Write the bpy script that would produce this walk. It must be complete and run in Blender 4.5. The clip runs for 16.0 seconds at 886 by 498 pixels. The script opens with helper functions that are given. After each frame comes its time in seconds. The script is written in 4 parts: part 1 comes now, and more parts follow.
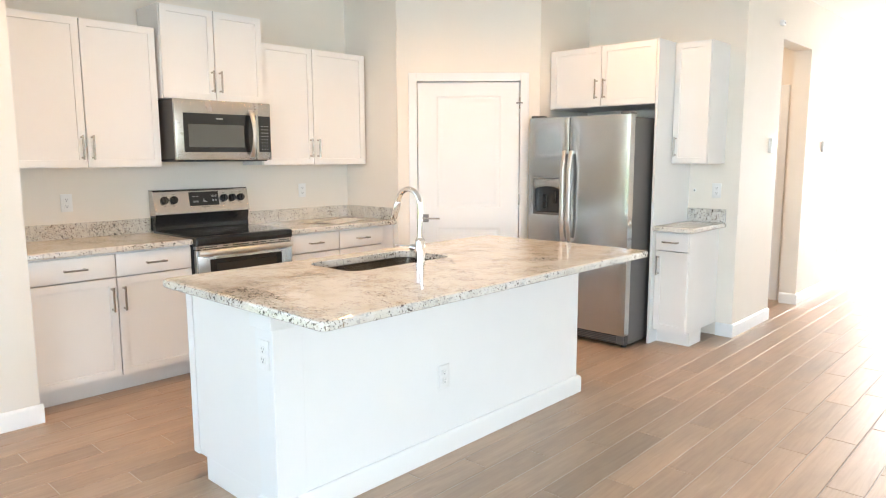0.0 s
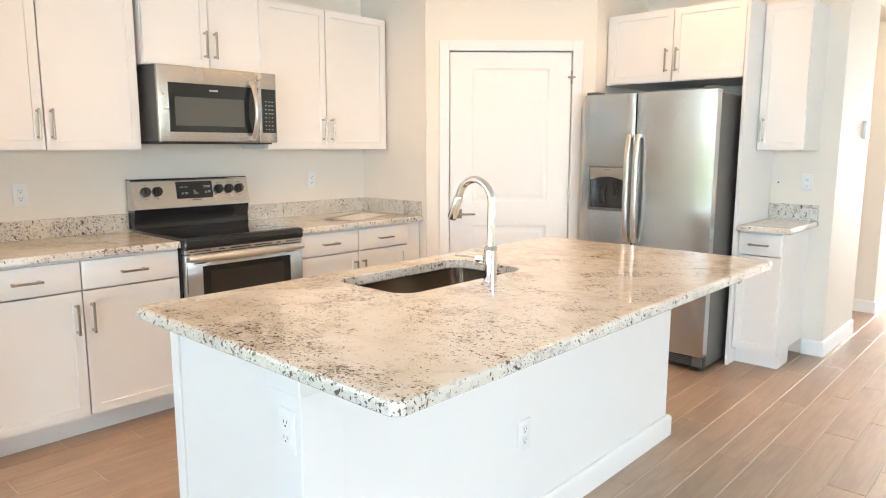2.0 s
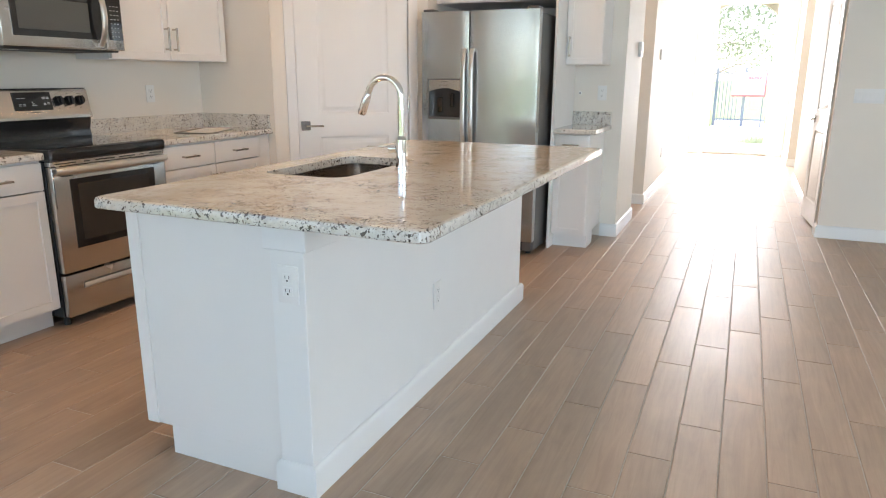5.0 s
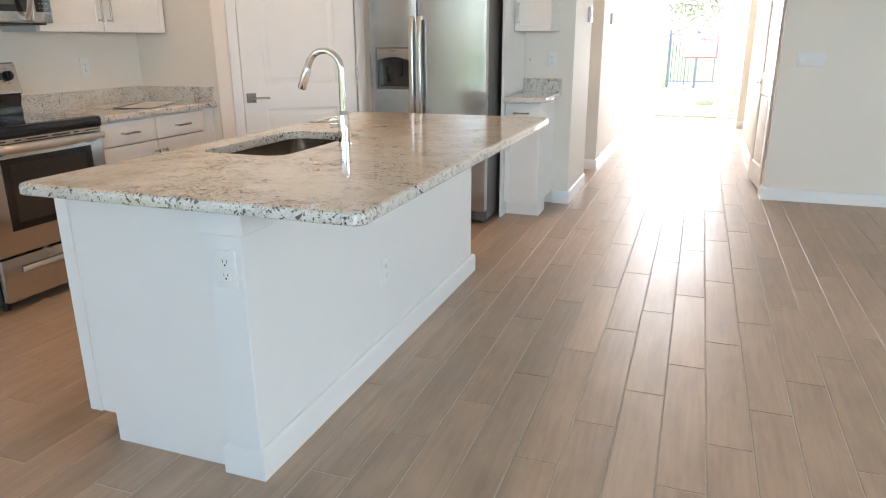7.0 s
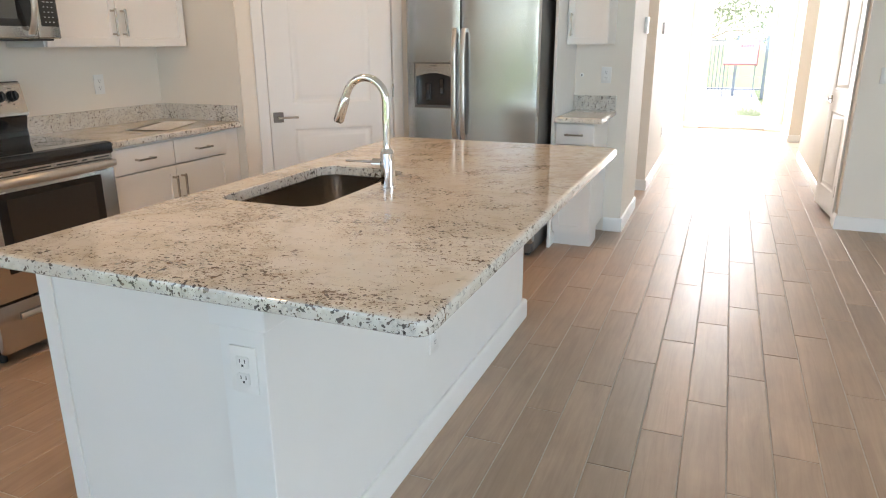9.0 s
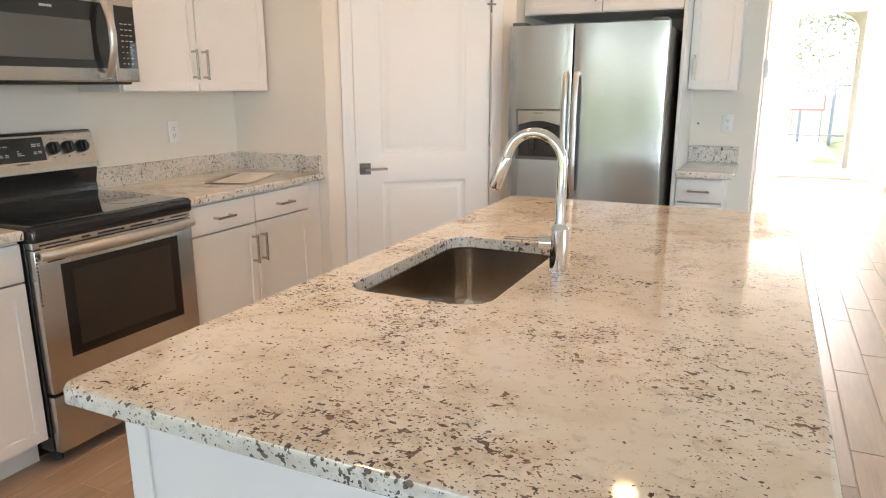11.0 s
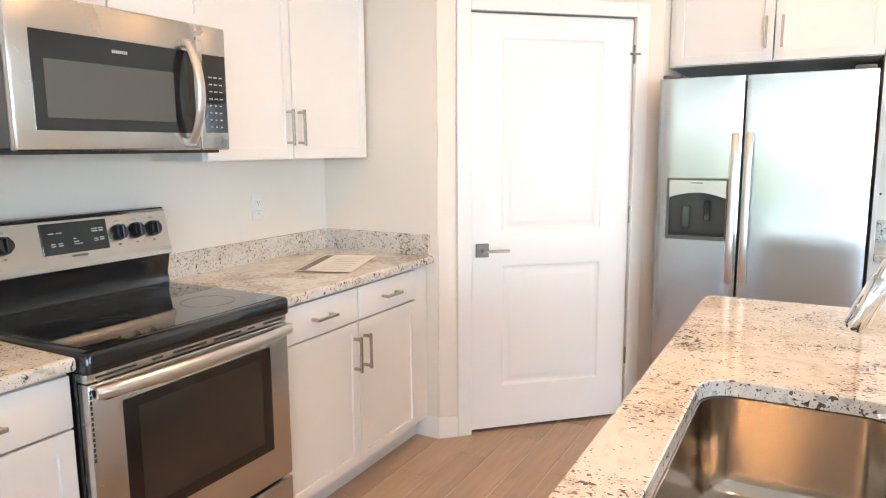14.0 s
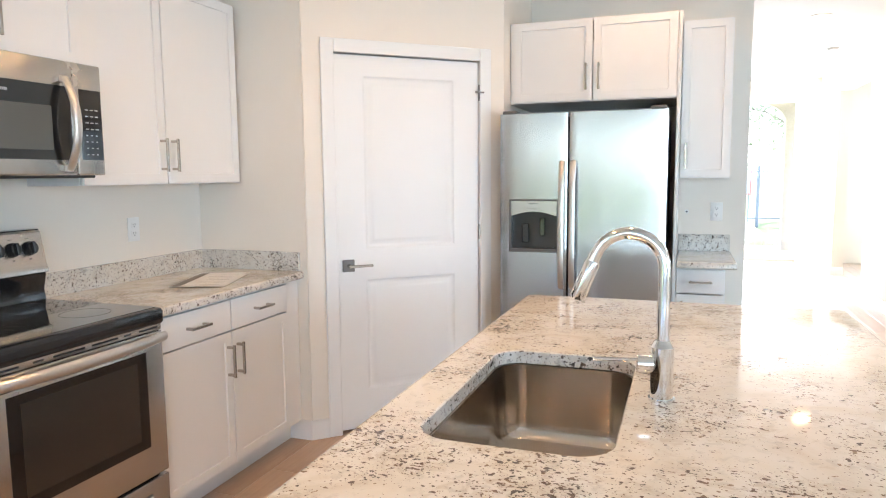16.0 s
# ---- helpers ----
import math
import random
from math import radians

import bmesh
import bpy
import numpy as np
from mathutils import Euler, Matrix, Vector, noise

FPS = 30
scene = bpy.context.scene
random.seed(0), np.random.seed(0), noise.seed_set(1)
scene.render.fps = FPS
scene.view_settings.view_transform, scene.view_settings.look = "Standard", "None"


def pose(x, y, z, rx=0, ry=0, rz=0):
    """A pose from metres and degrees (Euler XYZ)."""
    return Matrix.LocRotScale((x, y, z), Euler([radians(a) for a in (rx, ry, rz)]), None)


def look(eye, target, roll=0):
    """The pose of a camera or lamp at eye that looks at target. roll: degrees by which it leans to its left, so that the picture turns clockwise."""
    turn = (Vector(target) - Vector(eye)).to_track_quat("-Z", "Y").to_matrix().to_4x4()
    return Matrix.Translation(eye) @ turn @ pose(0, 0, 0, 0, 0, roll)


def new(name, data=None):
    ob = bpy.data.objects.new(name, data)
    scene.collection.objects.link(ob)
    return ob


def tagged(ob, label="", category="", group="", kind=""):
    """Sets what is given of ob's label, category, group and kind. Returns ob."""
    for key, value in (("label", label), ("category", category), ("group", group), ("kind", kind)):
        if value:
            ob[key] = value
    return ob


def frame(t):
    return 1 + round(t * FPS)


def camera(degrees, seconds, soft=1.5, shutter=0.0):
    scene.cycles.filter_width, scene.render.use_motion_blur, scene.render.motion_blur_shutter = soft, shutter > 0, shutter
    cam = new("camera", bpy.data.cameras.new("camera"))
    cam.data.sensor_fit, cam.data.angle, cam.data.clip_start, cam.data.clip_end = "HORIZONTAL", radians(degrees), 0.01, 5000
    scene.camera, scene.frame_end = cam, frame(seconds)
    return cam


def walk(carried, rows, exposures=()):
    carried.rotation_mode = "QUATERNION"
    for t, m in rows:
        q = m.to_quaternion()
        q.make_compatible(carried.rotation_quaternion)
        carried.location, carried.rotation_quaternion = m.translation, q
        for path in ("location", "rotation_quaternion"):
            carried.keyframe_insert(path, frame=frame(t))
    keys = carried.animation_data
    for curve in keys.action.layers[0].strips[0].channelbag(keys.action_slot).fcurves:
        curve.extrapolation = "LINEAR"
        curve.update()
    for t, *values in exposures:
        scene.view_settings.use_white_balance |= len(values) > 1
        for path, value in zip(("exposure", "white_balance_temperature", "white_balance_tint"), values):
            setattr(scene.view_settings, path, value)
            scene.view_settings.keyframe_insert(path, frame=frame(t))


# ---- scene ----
cam = camera(66.3, 16.0, soft=1.1)
PATH = [
    (0, (-0.907, 0.739, 1.451), (-2.265, 2.182, 1.181), -0.2),
    (0.5, (-1.1, 0.842, 1.424), (-2.456, 2.286, 1.151), -0.0),
    (1, (-1.296, 1.005, 1.425), (-2.651, 2.449, 1.146), 0.0),
    (1.5, (-1.51, 1.11, 1.418), (-2.862, 2.555, 1.129), 0.0),
    (2, (-1.75, 1.171, 1.411), (-3.086, 2.629, 1.112), 0.1),
    (2.5, (-1.879, 1.225, 1.385), (-3.169, 2.722, 1.079), 0.0),
    (3, (-1.952, 1.158, 1.38), (-3.142, 2.733, 1.057), 0.2),
    (3.5, (-1.959, 1.001, 1.354), (-3.019, 2.661, 1.007), 0.1),
    (4, (-1.924, 0.846, 1.313), (-2.863, 2.567, 0.918), 0.1),
    (4.5, (-1.893, 0.687, 1.301), (-2.746, 2.441, 0.855), 0.2),
    (5, (-1.959, 0.535, 1.297), (-2.735, 2.311, 0.804), 0.3),
    (5.2, (-1.983, 0.5, 1.319), (-2.736, 2.278, 0.798), 0.2),
    (7.3, (-1.904, 0.621, 1.335), (-2.554, 2.415, 0.736), -0.1),
    (7.5, (-1.961, 0.665, 1.36), (-2.606, 2.458, 0.753), 0.1),
    (8, (-2.048, 0.781, 1.396), (-2.715, 2.565, 0.784), 0.1),
    (10.5, (-2.615, 1.267, 1.404), (-3.423, 3.03, 0.915), -0.3),
    (11, (-2.786, 1.352, 1.408), (-3.621, 3.109, 0.944), -0.1),
    (11.5, (-2.968, 1.484, 1.41), (-3.854, 3.223, 0.974), -0.3),
    (12, (-3.129, 1.583, 1.398), (-4.07, 3.298, 0.981), -0.4),
    (12.5, (-3.315, 1.65, 1.407), (-4.27, 3.362, 1.009), -0.4),
    (13, (-3.431, 1.756, 1.422), (-4.387, 3.473, 1.051), -0.3),
    (13.5, (-3.5, 1.847, 1.423), (-4.458, 3.57, 1.09), -0.3),
    (14, (-3.514, 1.834, 1.431), (-4.471, 3.565, 1.138), -0.4),
    (14.5, (-3.487, 1.739, 1.424), (-4.448, 3.474, 1.173), -0.5),
    (15, (-3.424, 1.64, 1.41), (-4.296, 3.425, 1.185), -0.6),
    (15.5, (-3.333, 1.589, 1.424), (-4.067, 3.437, 1.203), -0.5),
    (16, (-3.223, 1.54, 1.423), (-3.893, 3.411, 1.205), -0.5),
]
walk(cam, [(t, look(eye, target, roll)) for t, eye, target, roll in PATH],
     exposures=[(0.0, 2.80, 6550, 14), (3.0, 2.80, 6650, 14), (4.6, 2.10, 6450, 15), (8.0, 2.10, 6400, 13), (10.5, 1.88, 6900, 16), (11.0, 2.28, 6750, 15), (11.5, 2.46, 6400, 15), (12.0, 2.46, 6300, 15), (12.5, 2.80, 6200, 15), (13.5, 2.88, 6200, 15), (15.0, 2.86, 6050, 15), (16.0, 2.56, 6000, 14)])


# ---------------------------------------------------------------- light and exposure
world = bpy.data.worlds.new("sky")
scene.world = world
world.use_nodes = True
wn = world.node_tree
sky = wn.nodes.new("ShaderNodeTexSky")
sky.sky_type, sky.sun_disc = "NISHITA", False
sky.sun_elevation, sky.sun_rotation = radians(60), radians(30)
wn.nodes["Background"].inputs["Strength"].default_value = 0.15
wn.links.new(sky.outputs[0], wn.nodes["Background"].inputs["Color"])

sun = new("sun", bpy.data.lights.new("sun", "SUN"))
sun.data.energy, sun.data.angle, sun.data.color = 4.5, radians(0.5), (1.0, 0.95, 0.87)
sun.matrix_world = pose(0, 0, 12, 30, 0, 150)


def area(name, m, w, h, watts, colour):
    lamp = new(name, bpy.data.lights.new(name, "AREA"))
    lamp.data.shape, lamp.data.size, lamp.data.size_y = "RECTANGLE", w, h
    lamp.data.energy, lamp.data.color = watts, colour
    lamp.matrix_world = m
    return lamp


DAY = (0.69, 0.87, 1.0)
WARM = (1.0, 0.57, 0.25)
AISLE_W, ISLAND_W, HALL_W = 1.6, 1.0, 0.75
area("slider_daylight", look((0.1, -4.40, 1.72), (-2.0, 3.0, 0.2)), 4.4, 1.35, 31, (0.62, 0.83, 1.0))
area("window_daylight", look((2.96, 2.1, 1.42), (1.0, 2.5, 0.0)), 3.4, 1.9, 23, DAY)
area("front_door_daylight", look((-2.14, 13.40, 1.35), (-2.14, 5.0, 0.6)), 0.95, 2.3, 43, (0.95, 0.98, 1.0))
area("side_room_daylight", look((0.2, 13.44, 1.5), (0.2, 9.0, 1.0)), 1.5, 1.4, 24, DAY)

# ---------------------------------------------------------------- materials


def node(nt, kind, **inputs):
    n = nt.nodes.new(kind)
    for k, v in inputs.items():
        n.inputs[k.replace("_", " ")].default_value = v
    return n


def material(name, colour, rough=0.5, metal=0.0, coat=0.0, spec=0.5):
    m = bpy.data.materials.new(name)
    m.use_nodes = True
    b = m.node_tree.nodes["Principled BSDF"]
    b.inputs["Base Color"].default_value = (*colour, 1)
    b.inputs["Roughness"].default_value = rough
    b.inputs["Metallic"].default_value = metal
    b.inputs["Coat Weight"].default_value = coat
    b.inputs["Specular IOR Level"].default_value = spec
    return m, m.node_tree, b


def ramp(nt, source, stops, interp="LINEAR"):
    r = nt.nodes.new("ShaderNodeValToRGB")
    r.color_ramp.interpolation = interp
    while len(r.color_ramp.elements) < len(stops):
        r.color_ramp.elements.new(0.5)
    for e, (p, c) in zip(r.color_ramp.elements, stops):
        e.position = p
        e.color = (*c, 1) if len(c) == 3 else c
    nt.links.new(source, r.inputs[0])
    return r.outputs[0]


def mapped(nt, scale, kind="Object"):
    c = nt.nodes.new("ShaderNodeTexCoord")
    mp = nt.nodes.new("ShaderNodeMapping")
    mp.inputs["Scale"].default_value = scale
    nt.links.new(c.outputs[kind], mp.inputs[0])
    return mp.outputs[0]


def noise_of(nt, vec, scale, detail=4, rough=0.55, distort=0.0):
    n = node(nt, "ShaderNodeTexNoise", Scale=scale, Detail=detail, Roughness=rough, Distortion=distort)
    nt.links.new(vec, n.inputs["Vector"])
    return n.outputs[0]


def mix(nt, fac, a, b, mode="MIX"):
    m = nt.nodes.new("ShaderNodeMix")
    m.data_type, m.blend_type = "RGBA", mode
    for sock, v in ((m.inputs[0], fac), (m.inputs[6], a), (m.inputs[7], b)):
        if isinstance(v, (int, float)):
            sock.default_value = v
        elif isinstance(v, tuple):
            sock.default_value = (*v, 1)
        else:
            nt.links.new(v, sock)
    return m.outputs[2]


def math_of(nt, op, a, b):
    m = nt.nodes.new("ShaderNodeMath")
    m.operation = op
    for sock, v in ((m.inputs[0], a), (m.inputs[1], b)):
        if isinstance(v, (int, float)):
            sock.default_value = v
        else:
            nt.links.new(v, sock)
    return m.outputs[0]


def bump(nt, b, height, strength, distance):
    n = node(nt, "ShaderNodeBump", Strength=strength, Distance=distance)
    nt.links.new(height, n.inputs["Height"])
    nt.links.new(n.outputs[0], b.inputs["Normal"])


def painted(name, colour, rough, tex_scale, tex_amount):
    m, nt, b = material(name, colour, rough)
    v = mapped(nt, (1, 1, 1))
    big = noise_of(nt, v, 1.3, 3)
    dark = tuple(c * 0.955 for c in colour)
    nt.links.new(ramp(nt, big, [(0.3, dark), (0.7, colour)]), b.inputs["Base Color"])
    fine = noise_of(nt, v, tex_scale, 3)
    bump(nt, b, fine, tex_amount, 0.002)
    nt.links.new(ramp(nt, noise_of(nt, v, 9, 3), [(0.3, (rough - 0.05,) * 3), (0.7, (rough + 0.08,) * 3)]), b.inputs["Roughness"])
    return m


WALL = painted("wall_paint", (0.79, 0.735, 0.65), 0.62, 190, 0.22)
CEIL = painted("ceiling_paint", (0.80, 0.79, 0.76), 0.8, 120, 0.5)
TRIM = painted("trim_paint", (0.80, 0.80, 0.78), 0.35, 60, 0.03)
CAB = painted("cabinet_lacquer", (0.80, 0.785, 0.755), 0.33, 45, 0.03)
PLASTIC = material("white_plastic", (0.78, 0.775, 0.75), 0.32)[0]
SLOT = material("dark_slots", (0.03, 0.03, 0.03), 0.5)[0]
BLACK = material("black_enamel", (0.012, 0.012, 0.013), 0.16, coat=0.3)[0]
GLASSBLACK = material("black_ceramic_glass", (0.008, 0.008, 0.009), 0.04, coat=0.5)[0]
NICHE = material("dispenser_plastic", (0.038, 0.035, 0.033), 0.22)[0]
RUBBER = material("black_rubber", (0.02, 0.02, 0.02), 0.6)[0]
DARKGREY = material("dark_grey_case", (0.11, 0.105, 0.10), 0.42)[0]
SMOKE = material("smoked_window", (0.016, 0.016, 0.016), 0.05, coat=0.4)[0]
SCREEN = material("microwave_mesh_window", (0.095, 0.10, 0.093), 0.22)[0]
OVENGLASS = material("oven_window_glass", (0.012, 0.010, 0.009), 0.07)[0]
OVENINNER = material("oven_window_inner", (0.034, 0.027, 0.021), 0.10)[0]
PRINT = material("pale_print", (0.42, 0.42, 0.41), 0.5)[0]
RING = material("burner_ring_print", (0.05, 0.05, 0.05), 0.12)[0]
CHROME = material("polished_chrome", (0.82, 0.82, 0.82), 0.06, 1.0)[0]
NICKEL = material("satin_nickel", (0.50, 0.46, 0.41), 0.26, 1.0)[0]
DARKNICKEL = material("dark_satin_nickel", (0.22, 0.20, 0.185), 0.3, 1.0)[0]
LED = material("lamp_diffuser", (0.9, 0.88, 0.82), 0.4)
LED[2].inputs["Emission Color"].default_value = (*WARM, 1)
LED[2].inputs["Emission Strength"].default_value = 5.0
LED = LED[0]


def brushed(name, colour, rough):
    m, nt, b = material(name, colour, rough, 1.0)
    w = mapped(nt, (1.2, 1.2, 1.2))
    smudge = noise_of(nt, w, 5.0, 4, 0.6)
    nt.links.new(ramp(nt, smudge, [(0.3, (rough - 0.02,) * 3), (0.7, (rough + 0.03,) * 3)]), b.inputs["Roughness"])
    nt.links.new(ramp(nt, smudge, [(0.3, tuple(c * 0.95 for c in colour)), (0.7, colour)]), b.inputs["Base Color"])
    return m


STEEL = brushed("brushed_stainless", (0.58, 0.555, 0.52), 0.25)
FRIDGESTEEL = brushed("fridge_stainless", (0.53, 0.54, 0.54), 0.20)
fn = FRIDGESTEEL.node_tree
along = node(fn, "ShaderNodeTangent")
along.direction_type, along.axis = "RADIAL", "Z"
fn.nodes["Principled BSDF"].inputs["Anisotropic"].default_value = 0.5
fn.links.new(along.outputs[0], fn.nodes["Principled BSDF"].inputs["Tangent"])
STEELH = brushed("brushed_stainless_handle", (0.66, 0.63, 0.595), 0.33)
SINKSTEEL = brushed("satin_sink_steel", (0.61, 0.555, 0.495), 0.16)

# granite: cream ground, beige clouds, ragged brown and charcoal flecks gathered in drifts
GRANITE, nt, b = material("cream_granite", (0.7, 0.65, 0.56), 0.10, coat=0.15)
v1 = mapped(nt, (1, 1, 1))
clouds = noise_of(nt, v1, 5.0, 6, 0.62, 1.2)
base = ramp(nt, clouds, [(0.28, (0.62, 0.575, 0.49)), (0.38, (0.675, 0.63, 0.545)), (0.48, (0.72, 0.685, 0.61)), (0.60, (0.75, 0.725, 0.67)), (0.75, (0.69, 0.65, 0.575))])
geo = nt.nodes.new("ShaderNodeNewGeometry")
facing = nt.nodes.new("ShaderNodeSeparateXYZ")
nt.links.new(geo.outputs["True Normal"], facing.inputs[0])
steep = math_of(nt, "SUBTRACT", 1.0, math_of(nt, "ABSOLUTE", facing.outputs[2], 0))   # 1 on vertical faces, 0 on level ones
wob = node(nt, "ShaderNodeTexNoise", Scale=14.0, Detail=3.0)
nt.links.new(v1, wob.inputs["Vector"])
warp = nt.nodes.new("ShaderNodeVectorMath")
warp.operation = "MULTIPLY_ADD"
nt.links.new(wob.outputs["Color"], warp.inputs[0])
warp.inputs[1].default_value = (0.10, 0.10, 0.10)
nt.links.new(mapped(nt, (1.0, 1.15, 1.0)), warp.inputs[2])
# drifts: broad patches, and thin wandering veins where a slow noise crosses its middle
patches = noise_of(nt, warp.outputs[0], 3.4, 4, 0.62, 0.8)
ridge = math_of(nt, "ABSOLUTE", math_of(nt, "SUBTRACT", noise_of(nt, warp.outputs[0], 2.1, 2, 0.5, 0.6), 0.49), 0)
vein = ramp(nt, ridge, [(0.0, (1, 1, 1)), (0.055, (0, 0, 0))])
drift = math_of(nt, "ADD", math_of(nt, "SUBTRACT", patches, 0.5), math_of(nt, "MULTIPLY", vein, 0.085))
# vertical faces: evener drifts, but more flecks overall
even = math_of(nt, "SUBTRACT", 1.0, math_of(nt, "MULTIPLY", steep, 0.55))
drift = math_of(nt, "ADD", math_of(nt, "MULTIPLY", drift, even), math_of(nt, "MULTIPLY", steep, 0.05))
# tan stain that follows the drifts
soft = noise_of(nt, warp.outputs[0], 26, 5, 0.66, 0.7)
stain = ramp(nt, math_of(nt, "ADD", soft, math_of(nt, "MULTIPLY", drift, 0.75)), [(0.53, (0, 0, 0)), (0.70, (1, 1, 1))])
base = mix(nt, math_of(nt, "MULTIPLY", stain, 0.42), base, (0.38, 0.29, 0.19))
# grey blotches, stronger on vertical faces, which are also mixed greyer and darker
grey = ramp(nt, noise_of(nt, mapped(nt, (1.0, 1.0, 1.3)), 31, 4, 0.6, 0.5), [(0.56, (0, 0, 0)), (0.66, (1, 1, 1))])
base = mix(nt, math_of(nt, "MULTIPLY", grey, math_of(nt, "ADD", 0.32, math_of(nt, "MULTIPLY", steep, 0.6))), base, (0.36, 0.35, 0.32))
base = mix(nt, math_of(nt, "MULTIPLY", steep, 0.34), base, (0.44, 0.43, 0.40))
tone = ramp(nt, math_of(nt, "SUBTRACT", noise_of(nt, v1, 30, 2), math_of(nt, "MULTIPLY", steep, 0.10)), [(0.30, (0.016, 0.013, 0.013)), (0.42, (0.048, 0.027, 0.020)), (0.55, (0.105, 0.060, 0.036)), (0.68, (0.24, 0.16, 0.09))])
# flecks of three sizes, ragged, scarce in the pale ground and crowded in the drifts
for scale, stretch, pull_in, lo, hi in ((66.0, (0.95, 1.05, 1.0), 0.50, 0.684, 0.708), (112.0, (0.92, 1.08, 1.0), 0.46, 0.680, 0.708), (190.0, (0.95, 1.05, 1.0), 0.42, 0.688, 0.722)):
    fleck = math_of(nt, "ADD", noise_of(nt, mapped(nt, stretch), scale, 1.2, 0.5, 0.2), math_of(nt, "MULTIPLY", drift, pull_in))
    base = mix(nt, math_of(nt, "MULTIPLY", ramp(nt, fleck, [(lo, (0, 0, 0)), (hi, (1, 1, 1))]), 0.88), base, tone)
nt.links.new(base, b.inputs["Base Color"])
nt.links.new(ramp(nt, clouds, [(0.3, (0.035,) * 3), (0.7, (0.075,) * 3)]), b.inputs["Roughness"])

# wood-look porcelain planks, every piece its own tone and figure
TILE, nt, b = material("wood_look_porcelain", (0.3, 0.25, 0.2), 0.3)
info = nt.nodes.new("ShaderNodeObjectInfo")
geo = nt.nodes.new("ShaderNodeNewGeometry")
rnd = math_of(nt, "FRACT", math_of(nt, "ADD", info.outputs["Random"], geo.outputs["Random Per Island"]), 0)
tc = nt.nodes.new("ShaderNodeTexCoord")
off = nt.nodes.new("ShaderNodeVectorMath")
off.operation = "ADD"
comb = nt.nodes.new("ShaderNodeCombineXYZ")
for i in range(3):
    nt.links.new(math_of(nt, "MULTIPLY", rnd, (37.0, 91.0, 13.0)[i]), comb.inputs[i])
nt.links.new(tc.outputs["Object"], off.inputs[0])
nt.links.new(comb.outputs[0], off.inputs[1])
mp = nt.nodes.new("ShaderNodeMapping")
mp.inputs["Scale"].default_value = (14, 0.9, 1)
nt.links.new(off.outputs[0], mp.inputs[0])
grain = noise_of(nt, mp.outputs[0], 2.2, 6, 0.62, 1.2)
mp2 = nt.nodes.new("ShaderNodeMapping")
mp2.inputs["Scale"].default_value = (1.6, 0.7, 1)
nt.links.new(off.outputs[0], mp2.inputs[0])
patch = noise_of(nt, mp2.outputs[0], 3.2, 4, 0.6, 0.5)
c1 = ramp(nt, grain, [(0.22, (0.235, 0.187, 0.150)), (0.5, (0.285, 0.232, 0.190)), (0.78, (0.325, 0.270, 0.226))])
c2 = ramp(nt, patch, [(0.3, (0.84,) * 3), (0.7, (1.12,) * 3)])
c3 = ramp(nt, rnd, [(0.0, (1.26, 1.10, 0.94)), (1.0, (1.55, 1.345, 1.15))])
nt.links.new(mix(nt, 1.0, mix(nt, 1.0, c1, c2, "MULTIPLY"), c3, "MULTIPLY"), b.inputs["Base Color"])
nt.links.new(ramp(nt, patch, [(0.3, (0.35,) * 3), (0.7, (0.49,) * 3)]), b.inputs["Roughness"])
b.inputs["Specular IOR Level"].default_value = 1.0
bump(nt, b, grain, 0.12, 0.0015)

GROUT, nt, b = material("grout", (0.48, 0.43, 0.38), 0.85)
nt.links.new(ramp(nt, noise_of(nt, mapped(nt, (1, 1, 1)), 40, 3), [(0.3, (0.50, 0.455, 0.41)), (0.7, (0.61, 0.565, 0.51))]), b.inputs["Base Color"])

GLASS, nt, b = material("clear_glass", (1, 1, 1), 0.0)
b.inputs["Transmission Weight"].default_value = 1.0
b.inputs["IOR"].default_value = 1.45
PAPER = material("white_paper", (0.82, 0.82, 0.80), 0.6)[0]
INK = material("grey_ink", (0.22, 0.20, 0.18), 0.7)[0]


def mottled(name, c0, c1, rough, scale):
    m, nt, b = material(name, c0, rough)
    nt.links.new(ramp(nt, noise_of(nt, mapped(nt, (1, 1, 1)), scale, 5), [(0.3, c0), (0.7, c1)]), b.inputs["Base Color"])
    return m


LAWN = mottled("lawn_grass", (0.09, 0.13, 0.04), (0.16, 0.19, 0.08), 0.9, 3)
CONCRETE = mottled("concrete", (0.42, 0.41, 0.38), (0.52, 0.50, 0.47), 0.85, 6)
STUCCO = mottled("stucco", (0.62, 0.58, 0.50), (0.70, 0.66, 0.58), 0.9, 14)
LEAF = mottled("leaves", (0.075, 0.11, 0.05), (0.14, 0.18, 0.09), 0.55, 5)
ln = LEAF.node_tree
glow_through = node(ln, "ShaderNodeBsdfTranslucent")
glow_through.inputs["Color"].default_value = (0.38, 0.45, 0.30, 1)
both = node(ln, "ShaderNodeMixShader")
both.inputs[0].default_value = 0.5
ln.links.new(ln.nodes["Principled BSDF"].outputs[0], both.inputs[1])
ln.links.new(glow_through.outputs[0], both.inputs[2])
ln.links.new(both.outputs[0], ln.nodes["Material Output"].inputs["Surface"])
BARK = mottled("bark", (0.22, 0.19, 0.16), (0.32, 0.28, 0.24), 0.9, 12)
# dark fence: glare through the door is put into its colour as paler grey
FENCE = material("glare_paled_fence_paint", (0.30, 0.325, 0.37), 0.45)[0]
SIGNRED = material("red_sign_paint", (0.70, 0.24, 0.24), 0.5)[0]

# ---------------------------------------------------------------- mesh helpers


